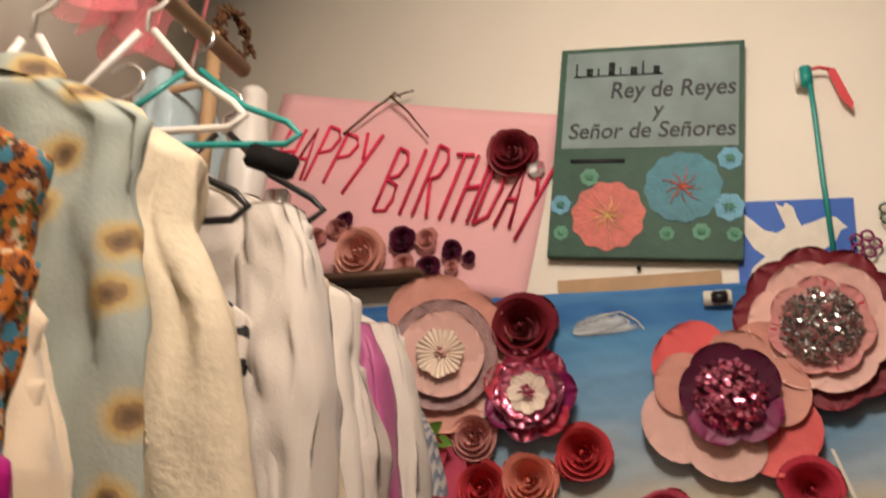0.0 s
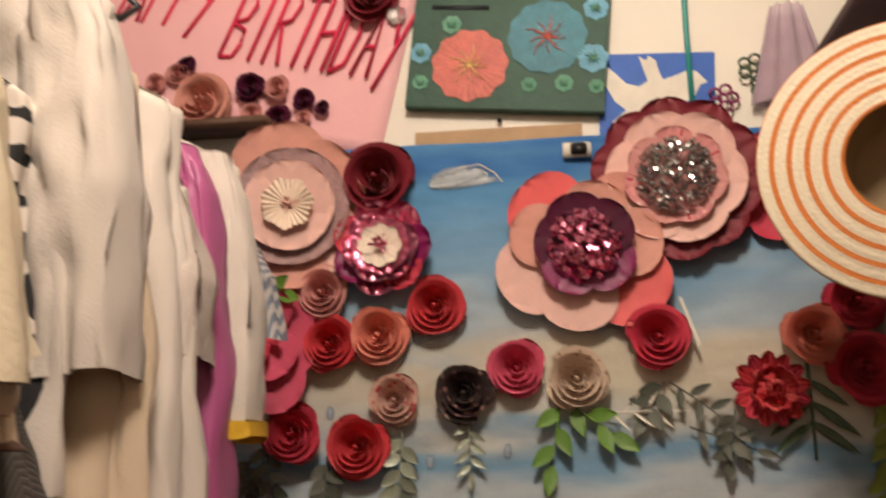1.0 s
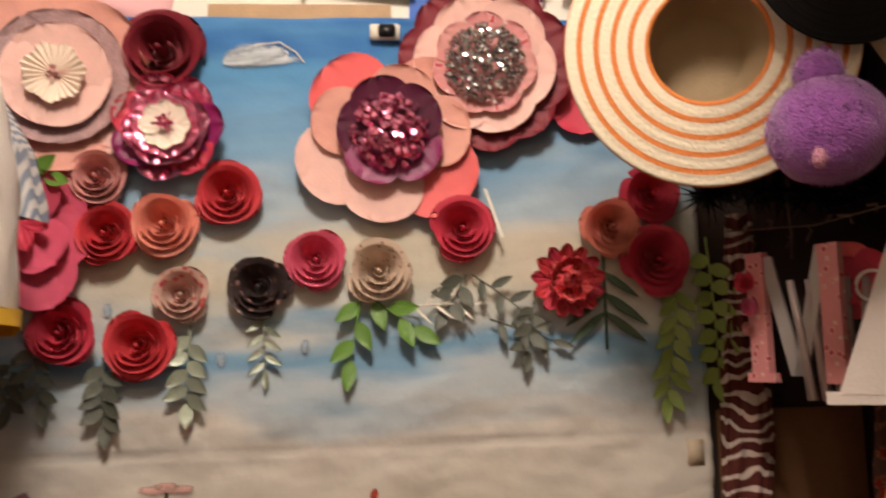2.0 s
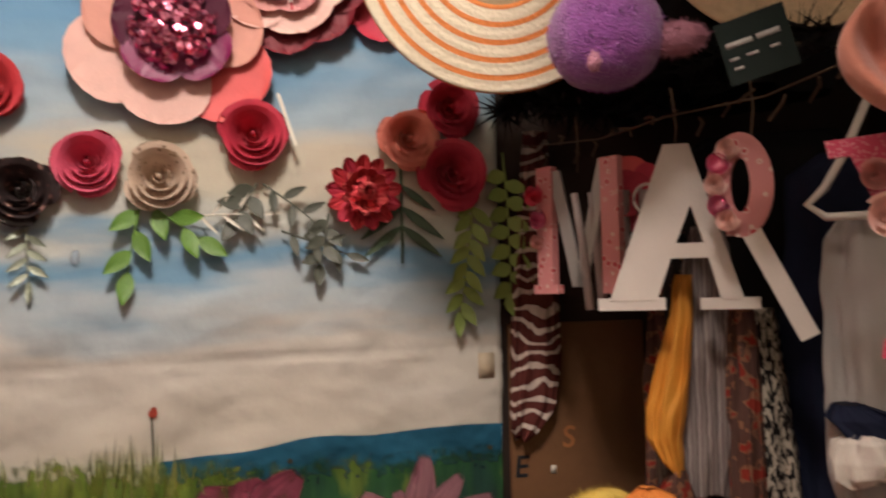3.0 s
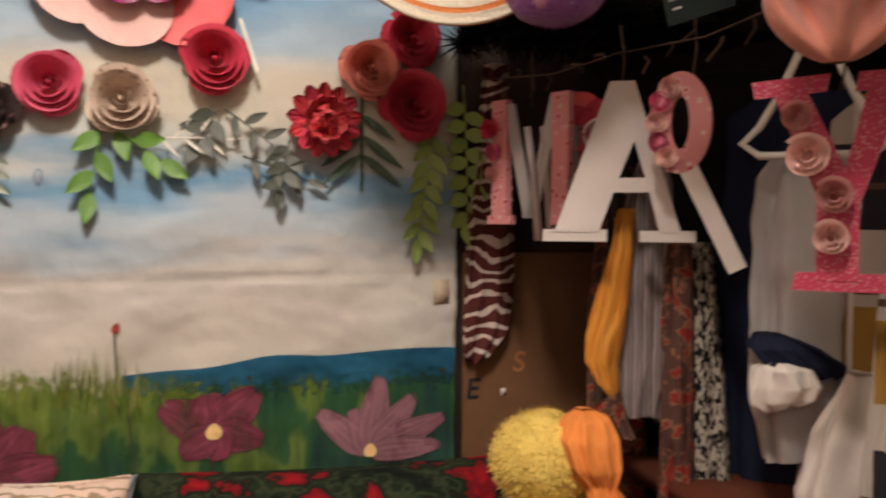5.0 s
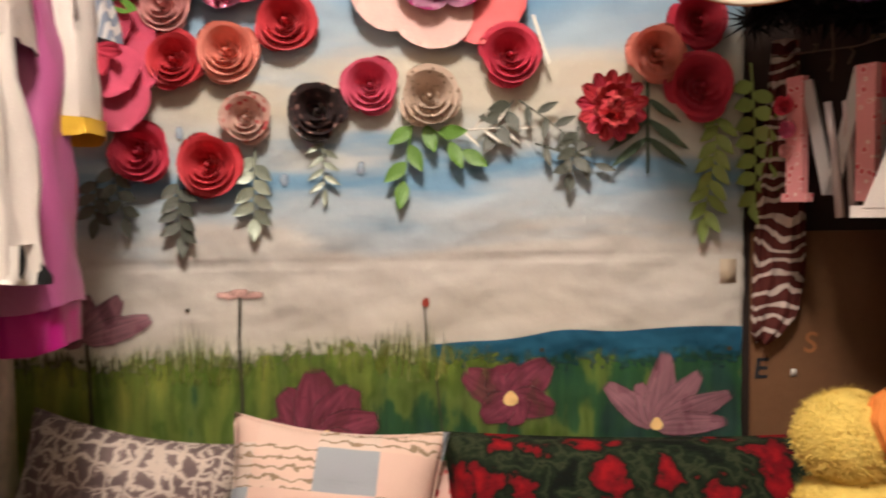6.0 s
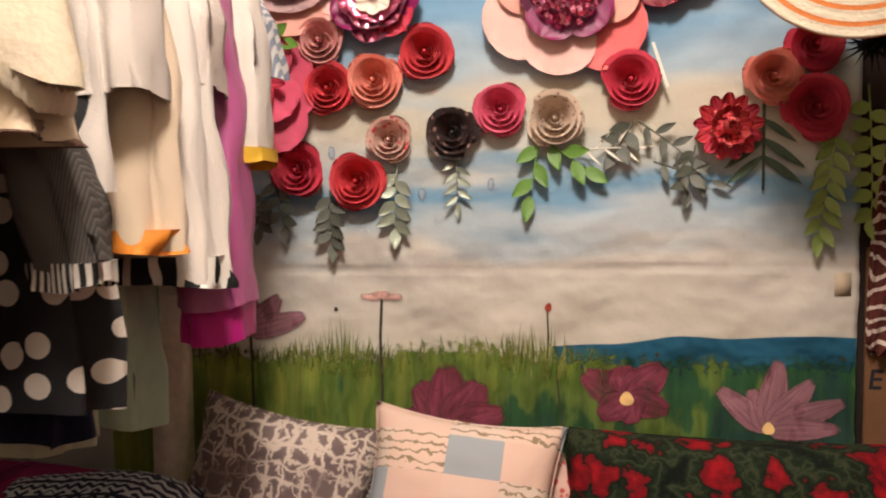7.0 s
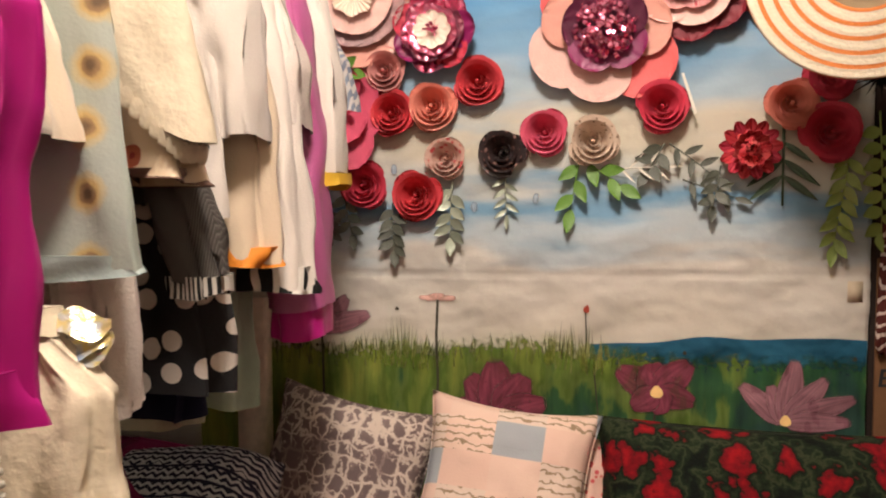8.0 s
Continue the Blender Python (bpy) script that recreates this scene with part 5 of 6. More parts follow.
lacecape = garment("lace_cape", "cream lace cape with pearl trim and scalloped edge", "cape", -0.99, LACE, 1.77, 1.245, 0.15, 0.245, depth=0.075, seed=13, pleats=6, amp=0.20, lift=cape_lift)
bead = bmesh.new()
bmesh.ops.create_icosphere(bead, subdivisions=1, radius=0.0042)
bead = mesh_of(bead, "pearl", LACE)
for k in range(34):
    a = k / 33
    part("pearl", bead, None, lacecape, m=pose(0.05 + 0.13 * a ** 1.2, -0.084 - 0.010 * math.sin(6 * a), 1.72 - 0.34 * a))
scallop = petal_mesh("scallop", 0.026, 0.010, 0.004, LACE)
for k in range(22):
    t = -1.15 + 1.75 * k / 21
    sx, sy = math.copysign(abs(math.cos(t)) ** 0.75, math.cos(t)) * 0.247, math.copysign(abs(math.sin(t)) ** 0.75, math.sin(t)) * 0.080
    part("scallop", scallop, None, lacecape, m=pose(sx, sy, 1.252 + cape_lift(t), -90, 0, math.degrees(t) + 90) @ pose(0, 0, 0, 0, 0, 0))
garment("sunflower_robe", "sheer grey-green chiffon robe with printed sunflowers", "robe", -1.12, SUNFLOWER, 1.755, 1.10, 0.175, 0.225, depth=0.035, seed=14, pleats=4, amp=0.1, band=(mat("sage_hem", (0.34, 0.42, 0.40), 0.7), 0.022))
garment("ivory_blouse", "ivory blouse with a loose gathered sleeve", "blouse", -1.18, CREAMCLOTH, 1.55, 1.3, 0.13, 0.15, edge=-0.135, sleeve=(1.25, 0.04, 0.036, 0.0), seed=15)
garment("floral_dress", "orange cotton dress with small turquoise flowers", "dress", -1.235, ORFLORAL, 1.66, 1.34, 0.19, 0.20, depth=0.025, seed=16, pleats=5, amp=0.1, turn=-6)
garment("magenta_jacket", "bright magenta nylon jacket with gathered hem", "jacket", -1.385, MAGENTA, 1.42, 1.0, 0.204, 0.176, depth=0.06, seed=17, pleats=9, amp=0.15, band=(MAGENTA, 0.045), x=-0.228)
lowdress = garment("cream_lace_dress", "cream crinkled lace dress hanging low", "dress", -1.20, LACE, 1.06, 0.55, 0.12, 0.165, depth=0.05, seed=18, pleats=9, amp=0.2, x=-0.195)
garment("mint_dress", "mint green cotton dress hanging behind", "dress", -0.56, MINT, 1.5, 0.805, 0.13, 0.15, depth=0.05, seed=19, x=-0.38)
garment("navy_trousers", "dark navy trousers hanging behind the dresses", "trousers", -0.75, NAVY, 1.5, 0.84, 0.12, 0.10, depth=0.04, seed=20)
garment("sage_shirt", "pale sage shirt hanging behind", "shirt", -0.66, mat("sage_cotton", (0.50, 0.52, 0.40), 0.85), 1.5, 0.80, 0.12, 0.13, depth=0.04, seed=21, x=-0.40)
garment("dark_coat", "dark coat hanging at the back of the rail", "coat", -0.45, BLACK, 1.5, 0.85, 0.14, 0.14, depth=0.05, seed=22, x=-0.46)

hanger(-0.33, -0.93, 1.90, 0.15, WHITEPLASTIC, "white plastic coat hanger on the rail", 8)

hanger(-0.33, -1.11, 1.78, 0.12, WHITEPLASTIC, "white plastic coat hanger under the chiffon robe", 4)
hanger(-0.36, -0.78, 1.93, 0.17, TEAL, "teal plastic coat hanger", 14, drop=0.075)
blk = hanger(-0.35, -0.70, 1.86, 0.17, BLACKPLASTIC, "black plastic coat hanger with a metal clip", 10)
part("clip", box(bmesh.new(), 0.08, 0.115, -0.012, 0.012, -0.14, -0.07, 0.003), CHROME, blk, "striped metal clip")
hanger(-0.36, -0.92, 1.78, 0.19, BLACKPLASTIC, "black velvet coat hanger", 6)
hanger(-0.36, -0.46, 1.74, 0.15, BLACKPLASTIC, "black velvet coat hanger in a white top", 8)
sash = thing("black_scarf", pose(-0.22, -0.78, 1.80, 0, 20, 12), "black satin scarf hung over a hanger", "scarf")
part("band", box(bmesh.new(), -0.03, 0.045, -0.01, 0.01, -0.022, 0.012, 0.004), BLACK, sash)

bow = thing("iridescent_bow", pose(-0.155, -1.17, 1.035, 0, 0, 20) @ Matrix.Scale(0.8, 4), "iridescent film bow tied on a dress", "bow")
for k, (sx, dz, tl) in enumerate(((1, 0.02, -10), (1, -0.02, -35), (-1, 0.02, 10), (1, 0.0, 5))):
    b = bmesh.new()
    grid(b, lambda u, v: (sx * 0.075 * v, 0.02 * math.sin(math.pi * v) * (2 * u - 1) - 0.03, dz + 0.018 * (2 * u - 1) * math.sin(math.pi * (0.1 + 0.8 * v)) + 0.008 * math.sin(6 * v + k)), 6, 10)
    part("loop", b, IRID, bow, m=pose(0, 0, 0, 0, tl * 0.5, 0))

bead = bmesh.new()
bmesh.ops.create_icosphere(bead, subdivisions=1, radius=0.0055)
bead = mesh_of(bead, "bead", OFFWHITE)
for k in range(26):
    part("bead", bead, None, lowdress, m=pose(0.055 + 0.008 * math.sin(k * 0.3), -0.10 + 0.01 * math.sin(k * 0.2), 0.98 - 0.012 * k))

# ---- above the rail ----
rack = thing("stick_frame", pose(-0.5, -0.5, 2.1), "pale wooden stick frame with ribbons", "wood frame")
part("upright", tube(bmesh.new(), [(0, -0.03, -0.4), (0, -0.03, 0.10)], 0.014, 8), WOOD, rack)
part("crossbar", tube(bmesh.new(), [(-0.20, -0.03, -0.02), (-0.1, -0.03, -0.01), (0.015, -0.03, 0.0)], 0.008, 8), WOOD, rack)
wreath = thing("brown_wreath", pose(-0.50, -0.49, 2.22), "shaggy brown twig wreath on the stick", "wreath")
bm = bmesh.new()
for k in range(60):
    a = 6.283 * k / 60
    p = Vector((0.02 * rnd.random(), 0.05 * math.cos(a), 0.04 * math.sin(a)))
    q = p + Vector((0.02 * (rnd.random() - 0.5), 0.045 * (rnd.random() - 0.5), 0.045 * (rnd.random() - 0.5)))
    tube(bm, [p, (p + q) / 2 + Vector((0, 0.006, 0.004)), q], 0.006, 5, 0.003)
part("twig_ring", bm, BROWNFUR, wreath)
tl = thing("tulle_canopy", pose(-0.56, -0.84, 2.17), "crumpled coral pink tulle draped over the frame", "tulle")
for k, (dx, dy, ww, hh) in enumerate(((0, 0.06, 0.40, 0.28), (0.05, -0.10, 0.40, 0.30), (-0.05, 0.16, 0.2, 0.26))):
    b = bmesh.new()
    grid(b, lambda u, v: (dx + 0.03 * math.sin(14 * u + k) + 0.02 * math.sin(9 * v + 5 * u), dy + (u - 0.5) * ww * (1.0 - 0.25 * v), 0.20 - hh * v + 0.02 * math.sin(11 * u + 2 * k)), 46, 26)
    part("layer", b, TULLE, tl)
for k in range(5):
    y0 = -0.22 + 0.11 * k
    part("gather", tube(bmesh.new(), [(0.06, y0, 0.2), (0.075, y0 + 0.03, 0.08), (0.06, y0 + 0.02, -0.1)], 0.005, 6, 0.003), TULLE, tl)
cl2 = thing("folded_blue_cloth", pose(-0.62, -0.45, 2.02), "pale blue cloth bundle behind the frame", "cloth")
cloth_tube("folds", cl2, SKYCLOTH, [(0.12, 0, 0, 0.03, 0.09), (0.05, 0, 0, 0.05, 0.12), (-0.06, 0, 0, 0.05, 0.12)], 6, 0.12, 71)
cl3 = thing("folded_red_cloth", pose(-0.60, -0.52, 1.91), "folded bright red cloth", "cloth")
cloth_tube("folds", cl3, REDCLOTH, [(0.05, 0, 0, 0.05, 0.13), (0.02, 0, 0, 0.06, 0.15), (-0.06, 0, 0, 0.06, 0.15)], 6, 0.1, 72)
bottle = thing("white_vase", pose(-0.55, -0.30, 2.05), "glossy white ceramic vase on the shelf", "vase")
bm = bmesh.new()
prof = [(0.02, 0.16), (0.03, 0.15), (0.034, 0.10), (0.04, 0.04), (0.045, -0.04), (0.04, -0.10)]
grid(bm, lambda u, v: (float(np.interp(v, np.linspace(0, 1, 6), [p[0] for p in prof])) * math.cos(6.2832 * u), float(np.interp(v, np.linspace(0, 1, 6), [p[0] for p in prof])) * math.sin(6.2832 * u), float(np.interp(v, np.linspace(0, 1, 6), [p[1] for p in prof]))), 24, 20, True)
part("body", bm, WHITEPLASTIC, bottle)
shelf = thing("high_shelf", pose(-0.7, -0.9, 1.84), "off-white painted shelf behind the clothes rail", "shelf")
part("board", box(bmesh.new(), -0.24, 0.16, -0.9, 0.88, -0.02, 0.0, 0.003), OFFWHITE, shelf)
ledge = thing("narrow_ledge", pose(-0.36, 0, 1.845), "narrow dark ledge under small paper flowers", "ledge")
part("board", box(bmesh.new(), -0.16, 0.12, -0.06, 0.02, -0.012, 0.006, 0.002), DARKWOOD, ledge)

# ---- daybed and cushions ----
bed = thing("daybed", pose(0.15, -0.35, 0), "low daybed covered with a dark magenta blanket", "bed")
part("mattress", box(bmesh.new(), -1.05, 1.0, -0.42, 0.33, 0.16, 0.42, 0.04), mat("dark_magenta_blanket", (0.16, 0.012, 0.05), 0.9, bump=0.5), bed, "mattress under a dark magenta blanket")
part("frame", box(bmesh.new(), -1.07, 1.02, -0.44, 0.345, 0.0, 0.16, 0.01), DARKWOOD, bed)


def cushion(name, label, m, w, h, t, material, pinch=0.12, seed=1):
    ob = thing(name, m, label, "cushion", "cushions on the daybed")
    b = bmesh.new()
    for side in (1, -1):
        def place(u, v):
            a, c = 2 * u - 1, 2 * v - 1
            k = 1 - pinch * (1 - a * a) * c * c
            k2 = 1 - pinch * (1 - c * c) * a * a
            full = max(0, (1 - a ** 4) * (1 - c ** 4)) ** 0.6
            wr = 0.008 * noise.noise((a * 3 + seed, c * 3, side)) + 0.004 * noise.noise((a * 8 + seed, c * 8, side))
            return (w / 2 * a * k2, h / 2 * c * k, side * (t / 2 * full + wr * full))
        vs = grid(b, place, 30, 30)
    bmesh.ops.remove_doubles(b, verts=b.verts, dist=0.0005)
    bmesh.ops.recalc_face_normals(b, faces=b.faces)
    part("cover", b, material, ob)
    rim = [(w / 2 * math.copysign(min(1, abs(1.42 * math.cos(q))), math.cos(q)) * 0.995, h / 2 * math.copysign(min(1, abs(1.42 * math.sin(q))), math.sin(q)) * 0.995 * (1 - pinch * (1 - min(1, abs(1.42 * math.cos(q))) ** 2)), 0) for q in np.linspace(0, 6.2832, 60)]
    rim = [(x * (1 - pinch * (1 - min(1, abs(y) / (h / 2)) ** 2)), y, z) for x, y, z in rim]
    part("piping", tube(bmesh.new(), rim, 0.003, 5), material, ob)
    return ob


cushion("scribble_cushion", "beige cushion with grey-brown scribbled print", pose(-0.175, -0.20, 0.565, 62, 0, 0) @ pose(0, 0, 0, 0, 6, -9), 0.40, 0.36, 0.13, GREYPRINT, seed=3)
cushion("patchwork_cushion", "pink and grey patchwork cushion with stitched waves", pose(0.19, -0.215, 0.575, 62, 0, 0) @ pose(0, 0, 0, 0, 4, -5), 0.38, 0.35, 0.12, PATCH, seed=5)
cushion("poinsettia_cushion", "long dark green velvet cushion with red poinsettias", pose(0.715, -0.175, 0.545, 68, 0, 0) @ pose(0, 0, 0, 0, 0, -1), 0.68, 0.33, 0.16, POINS, 0.06, seed=7)
cushion("zigzag_cushion", "round navy and white geometric print cushion", pose(-0.45, -0.48, 0.495, 30, -4, 6), 0.40, 0.40, 0.30, BWPRINT, 0.02, seed=9)
cushion("blush_cushion", "worn floral blush cushion tucked between the others", pose(0.40, -0.14, 0.53, 66, 0, 8), 0.22, 0.28, 0.08, PATTERNED, seed=11)
ob = thing("magenta_blanket", pose(-0.62, -0.45, 0.45), "crumpled dark magenta blanket under the clothes", "blanket")
cloth_tube("folds", ob, mat("magenta_fleece", (0.20, 0.012, 0.07), 0.95), [(0.22, 0, 0, 0.05, 0.1), (0.16, 0, 0, 0.22, 0.25), (0.06, 0, 0, 0.26, 0.32), (-0.03, 0, 0, 0.28, 0.34)], 5, 0.12, 77)

# ---- dark wardrobe bay ----
bay = thing("wardrobe_bay", pose(0, 0, 0), "dark open wardrobe bay crowded with hung things", "wardrobe")
# panels carry the bay's shade in their colour
part("back_panel", box(bmesh.new(), 0.955, 1.80, -0.004, 0.02, 0, 2.3), BAYSHADE, bay)
part("side_panel", box(bmesh.new(), 1.78, 1.82, -1.9, -0.006, 0, 2.3), BAYSHADE, bay)
# top shelf, mostly unseen, reaches forward to keep lamp light off the bay
part("top_shelf", box(bmesh.new(), 0.83, 1.78, -1.38, -0.01, 1.885, 1.91, 0.003), DARKWOOD, bay)
# added board out of view, blocks the bulb from the letters and beret
part("shelf_board", box(bmesh.new(), 0.69, 0.829, -1.6, -0.75, 1.885, 1.91, 0.003), DARKWOOD, bay)
part("low_shelf", box(bmesh.new(), 1.15, 1.78, -1.2, -0.01, 0.70, 0.73, 0.003), mat("red_brown_wood", (0.12, 0.035, 0.018), 0.45), bay, "red-brown wooden shelf board")
part("hanging_rod", tube(bmesh.new(), [(1.20, -0.01, 1.42), (1.2, -0.8, 1.42), (1.2, -1.6, 1.42)], 0.012, 10), BLACKPLASTIC, bay)
card = thing("cardboard_sheet", pose(0, 0, 0), "brown cardboard sheet with letters on it", "cardboard")
part("sheet", box(bmesh.new(), 0.965, 1.235, -0.018, -0.006, 0.45, 1.05, 0.002), CARDBOARD, card, smooth=False)
words("E", 0.055, INK, card, pose(0.982, -0.0185, 0.79, 90, 0, 0), 1.0)
words("S", 0.055, mat("orange_crayon", (0.40, 0.16, 0.06), 0.8), card, pose(1.075, -0.0185, 0.838, 90, 0, 0), 1.0)
part("mark", box(bmesh.new(), 1.04, 1.05, -0.0196, -0.0184, 0.776, 0.79), OFFWHITE, card)


def drape(name, label, category, x, y, top, bot, w0, w1, material, seed, depth=0.022, pleats=6, dx=0.0, turn=-32, amp=0.2, m=None):
    ob = thing(name, m or pose(x, y, 0, 0, 0, turn), label, category)
    cloth_tube("cloth", ob, material, [(top, 0, 0, w0 * 0.7, depth * 0.6), (top - 0.03, 0, 0, w0, depth * 0.8), (top * 0.6 + bot * 0.4, dx * 0.4, 0, (w0 + w1) / 2 * 1.05, depth), (top * 0.2 + bot * 0.8, dx * 0.8, 0, w1, depth), (bot, dx, 0, w1 * 0.85, depth * 0.8)], pleats, amp, seed, n=64)
    return ob


zebra = thing("zebra_scarf", pose(1.0, -0.035, 0), "brown and white zebra fleece scarf", "scarf")
cloth_tube("cloth", zebra, ZEBRA, [(1.40, 0.02, 0, 0.022, 0.014), (1.25, 0.016, 0, 0.034, 0.016), (1.10, 0.012, 0, 0.044, 0.018), (0.98, 0.010, 0, 0.047, 0.018), (0.90, 0.002, 0, 0.042, 0.018), (0.865, -0.012, 0, 0.028, 0.015), (0.846, -0.022, 0, 0.010, 0.010)], 3, 0.06, 31)
mustard = thing("mustard_scarf", pose(1.087, -0.393, 0, 0, 0, -25), "sheer mustard yellow scarf", "scarf")
cloth_tube("cloth", mustard, MUSTARD, [(1.13, 0.012, 0, 0.010, 0.010), (1.07, 0.006, 0, 0.015, 0.014), (1.0, -0.006, 0, 0.022, 0.016), (0.94, -0.018, 0, 0.026, 0.016), (0.90, -0.022, 0, 0.022, 0.015), (0.865, -0.012, 0, 0.014, 0.012), (0.85, -0.004, 0, 0.006, 0.006)], 4, 0.14, 32)
cloth_tube("tie", mustard, REDPRINT, [(0.855, -0.006, 0, 0.008, 0.008), (0.83, -0.012, 0, 0.020, 0.012), (0.79, 0.0, 0, 0.026, 0.012)], 5, 0.15, 62, "dark printed tail of the scarf")
drape("grey_scarf", "grey striped crinkled scarf", "scarf", 1.145, -0.385, 1.20, 0.81, 0.030, 0.058, GREYSCARF, 33, pleats=11, dx=-0.028, amp=0.14)
drape("leopard_scarf", "black and cream leopard print scarf", "scarf", 1.205, -0.42, 1.08, 0.55, 0.022, 0.048, LEOPARD, 34, pleats=5, dx=0.012)
drape("red_print_scarf", "red and black printed scarf between the others", "scarf", 1.168, -0.43, 1.08, 0.60, 0.020, 0.024, REDPRINT, 35)
drape("dark_print_scarf", "dark floral scarf behind the mustard one", "scarf", 1.15, -0.27, 1.2, 0.62, 0.03, 0.05, REDPRINT, 36)
drape("black_print_scarf", "black scarf with golden streaks", "scarf", 1.11, -0.36, 1.19, 1.03, 0.02, 0.016, spotted("black_gold", (0.012, 0.01, 0.01), [(0.4, 0.25, 0.08)], 60, 0.3, noise_kind=True), 37)
drape("film_garment_bag", "translucent grey plastic garment bag on a hanger", "garment bag", 1.255, -0.60, 1.20, 0.80, 0.062, 0.085, GREYBAG, 38, 0.035, 5, turn=-40, amp=0.2, dx=0.02)
drape("white_crumpled_cloth", "white crumpled cloth on the low shelf", "cloth", 1.265, -0.70, 0.93, 0.735, 0.04, 0.08, WHITECLOTH, 39, 0.04, 6, turn=-40, amp=0.25)
shawl = thing("plaid_shawl", pose(1.40, -0.73, 0, 0, 0, -46), "large white, black and ochre plaid wool shawl", "shawl")
cloth_tube("cloth", shawl, PLAID, [(1.335, 0.05, 0, 0.06, 0.02), (1.30, 0.02, 0, 0.12, 0.03), (1.24, 0.0, 0, 0.165, 0.035), (1.05, 0, 0, 0.185, 0.04), (0.8, 0, 0, 0.195, 0.045), (0.45, 0, 0, 0.20, 0.045)], 7, 0.20, 40, n=110)
drape("plaid_shawl_end", "hanging end of a plaid wool shawl", "shawl", 1.205, -0.80, 1.06, 0.5, 0.020, 0.040, PLAID, 41, 0.022, 5, turn=-40, amp=0.2)
drape("navy_garment", "dark navy garment deep in the wardrobe", "garment", 1.38, -0.5, 1.30, 0.6, 0.14, 0.16, NAVY, 42, 0.05, 5, turn=-40)
drape("black_garment", "black garment deep in the wardrobe", "garment", 1.34, -0.28, 1.36, 0.5, 0.15, 0.15, BLACK, 43, 0.05, 5, turn=-30)
h2 = hanger(1.225, -0.64, 1.315, 0.085, WHITEPLASTIC, "white plastic coat hanger in the wardrobe", -40, drop=0.10)
roll = thing("rolled_white_towel", pose(1.20, -0.62, 0.905, 0, 0, -40) @ Matrix.Scale(0.85, 4), "small crumpled white towel on a navy cloth", "towel")
cloth_tube("folds", roll, WHITECLOTH, [(0.036, 0.0, 0, 0.018, 0.02), (0.026, 0.0, 0, 0.042, 0.035), (0.0, 0.004, 0, 0.05, 0.04), (-0.022, 0.0, 0, 0.042, 0.035), (-0.034, 0, 0, 0.02, 0.02)], 6, 0.28, 61)
cloth_tube("navy_wrap", roll, NAVY, [(0.075, -0.02, 0.01, 0.02, 0.02), (0.055, 0.0, 0.01, 0.05, 0.03), (0.03, 0.03, 0.012, 0.055, 0.03), (0.012, 0.05, 0.015, 0.03, 0.02)], 4, 0.2, 63)

# cut-out letters on strings
FACING = -38


def letter(label, x, y, z, h, material, strokes_2d, thick=0.014, turn=FACING, lean=0.0, holes=()):
    ob = thing("hanging_letter", pose(x, y, z, 90, 0, turn) @ pose(0, 0, 0, 0, 0, lean), label, "letter ornament", "letters on a string")
    for i, poly in enumerate(strokes_2d):
        part("stroke", flat(bmesh.new(), [(px * h, py * h) for px, py in poly], -thick / 2 + 0.0004 * i, thick - 0.0008 * i), material, ob, smooth=False)
    part("string", tube(bmesh.new(), [(0, h * 0.92, 0), (0.006, h * 1.1, 0.003), (0.0, h * 1.35, 0)], 0.0018, 5), mat("jute", (0.09, 0.06, 0.04), 0.9), ob, "thin jute string")
    return ob


A_SHAPE = [[(-0.40, 0.06), (-0.12, 0.06), (0.0, 0.40), (0.09, 0.63), (0.07, 1.0), (-0.06, 1.0)], [(0.25, 0.06), (0.38, 0.06), (0.09, 1.0), (0.0, 1.0), (0.09, 0.63), (0.16, 0.40)], [(-0.04, 0.31), (0.20, 0.31), (0.17, 0.40), (-0.01, 0.40)], [(-0.47, 0), (-0.07, 0), (-0.07, 0.075), (-0.47, 0.075)], [(0.13, 0), (0.47, 0), (0.47, 0.07), (0.13, 0.07)]]
Y_SHAPE = [[(-0.40, 0.94), (-0.20, 0.94), (0.10, 0.46), (-0.10, 0.40)], [(0.16, 0.94), (0.36, 0.94), (0.12, 0.40), (0.0, 0.46)], [(-0.12, 0.05), (0.12, 0.05), (0.12, 0.48), (-0.12, 0.48)], [(-0.50, 0.90), (-0.08, 0.92), (-0.06, 1.0), (-0.52, 0.98)], [(0.08, 0.91), (0.42, 0.93), (0.44, 1.0), (0.10, 1.0)], [(-0.26, 0), (0.30, 0), (0.28, 0.085), (-0.24, 0.085)]]
M_SIDES = [[(-0.5, 0), (-0.3, 0), (-0.3, 1), (-0.5, 1)], [(-0.56, 0), (-0.24, 0), (-0.24, 0.07), (-0.56, 0.07)], [(0.3, 0), (0.5, 0), (0.5, 1), (0.3, 1)]]
M_MIDDLE = [[(-0.36, 0.96), (-0.22, 0.96), (0.06, 0.05), (-0.08, 0.05)], [(0.26, 1), (0.42, 1), (0.08, 0.05), (-0.06, 0.05)]]
R_LEG = [[(-0.06, 0.52), (0.03, 0.54), (0.27, 0.04), (0.19, 0.0)]]


def more(ob, name, polys, h, material, thick=0.012):
    """A further layer of a cut-out letter."""
    b = bmesh.new()
    for i, poly in enumerate(polys):
        flat(b, [(px * h, py * h) for px, py in poly], -thick / 2 + 0.0004 * i, thick)
    return part(name, b, material, ob, smooth=False)


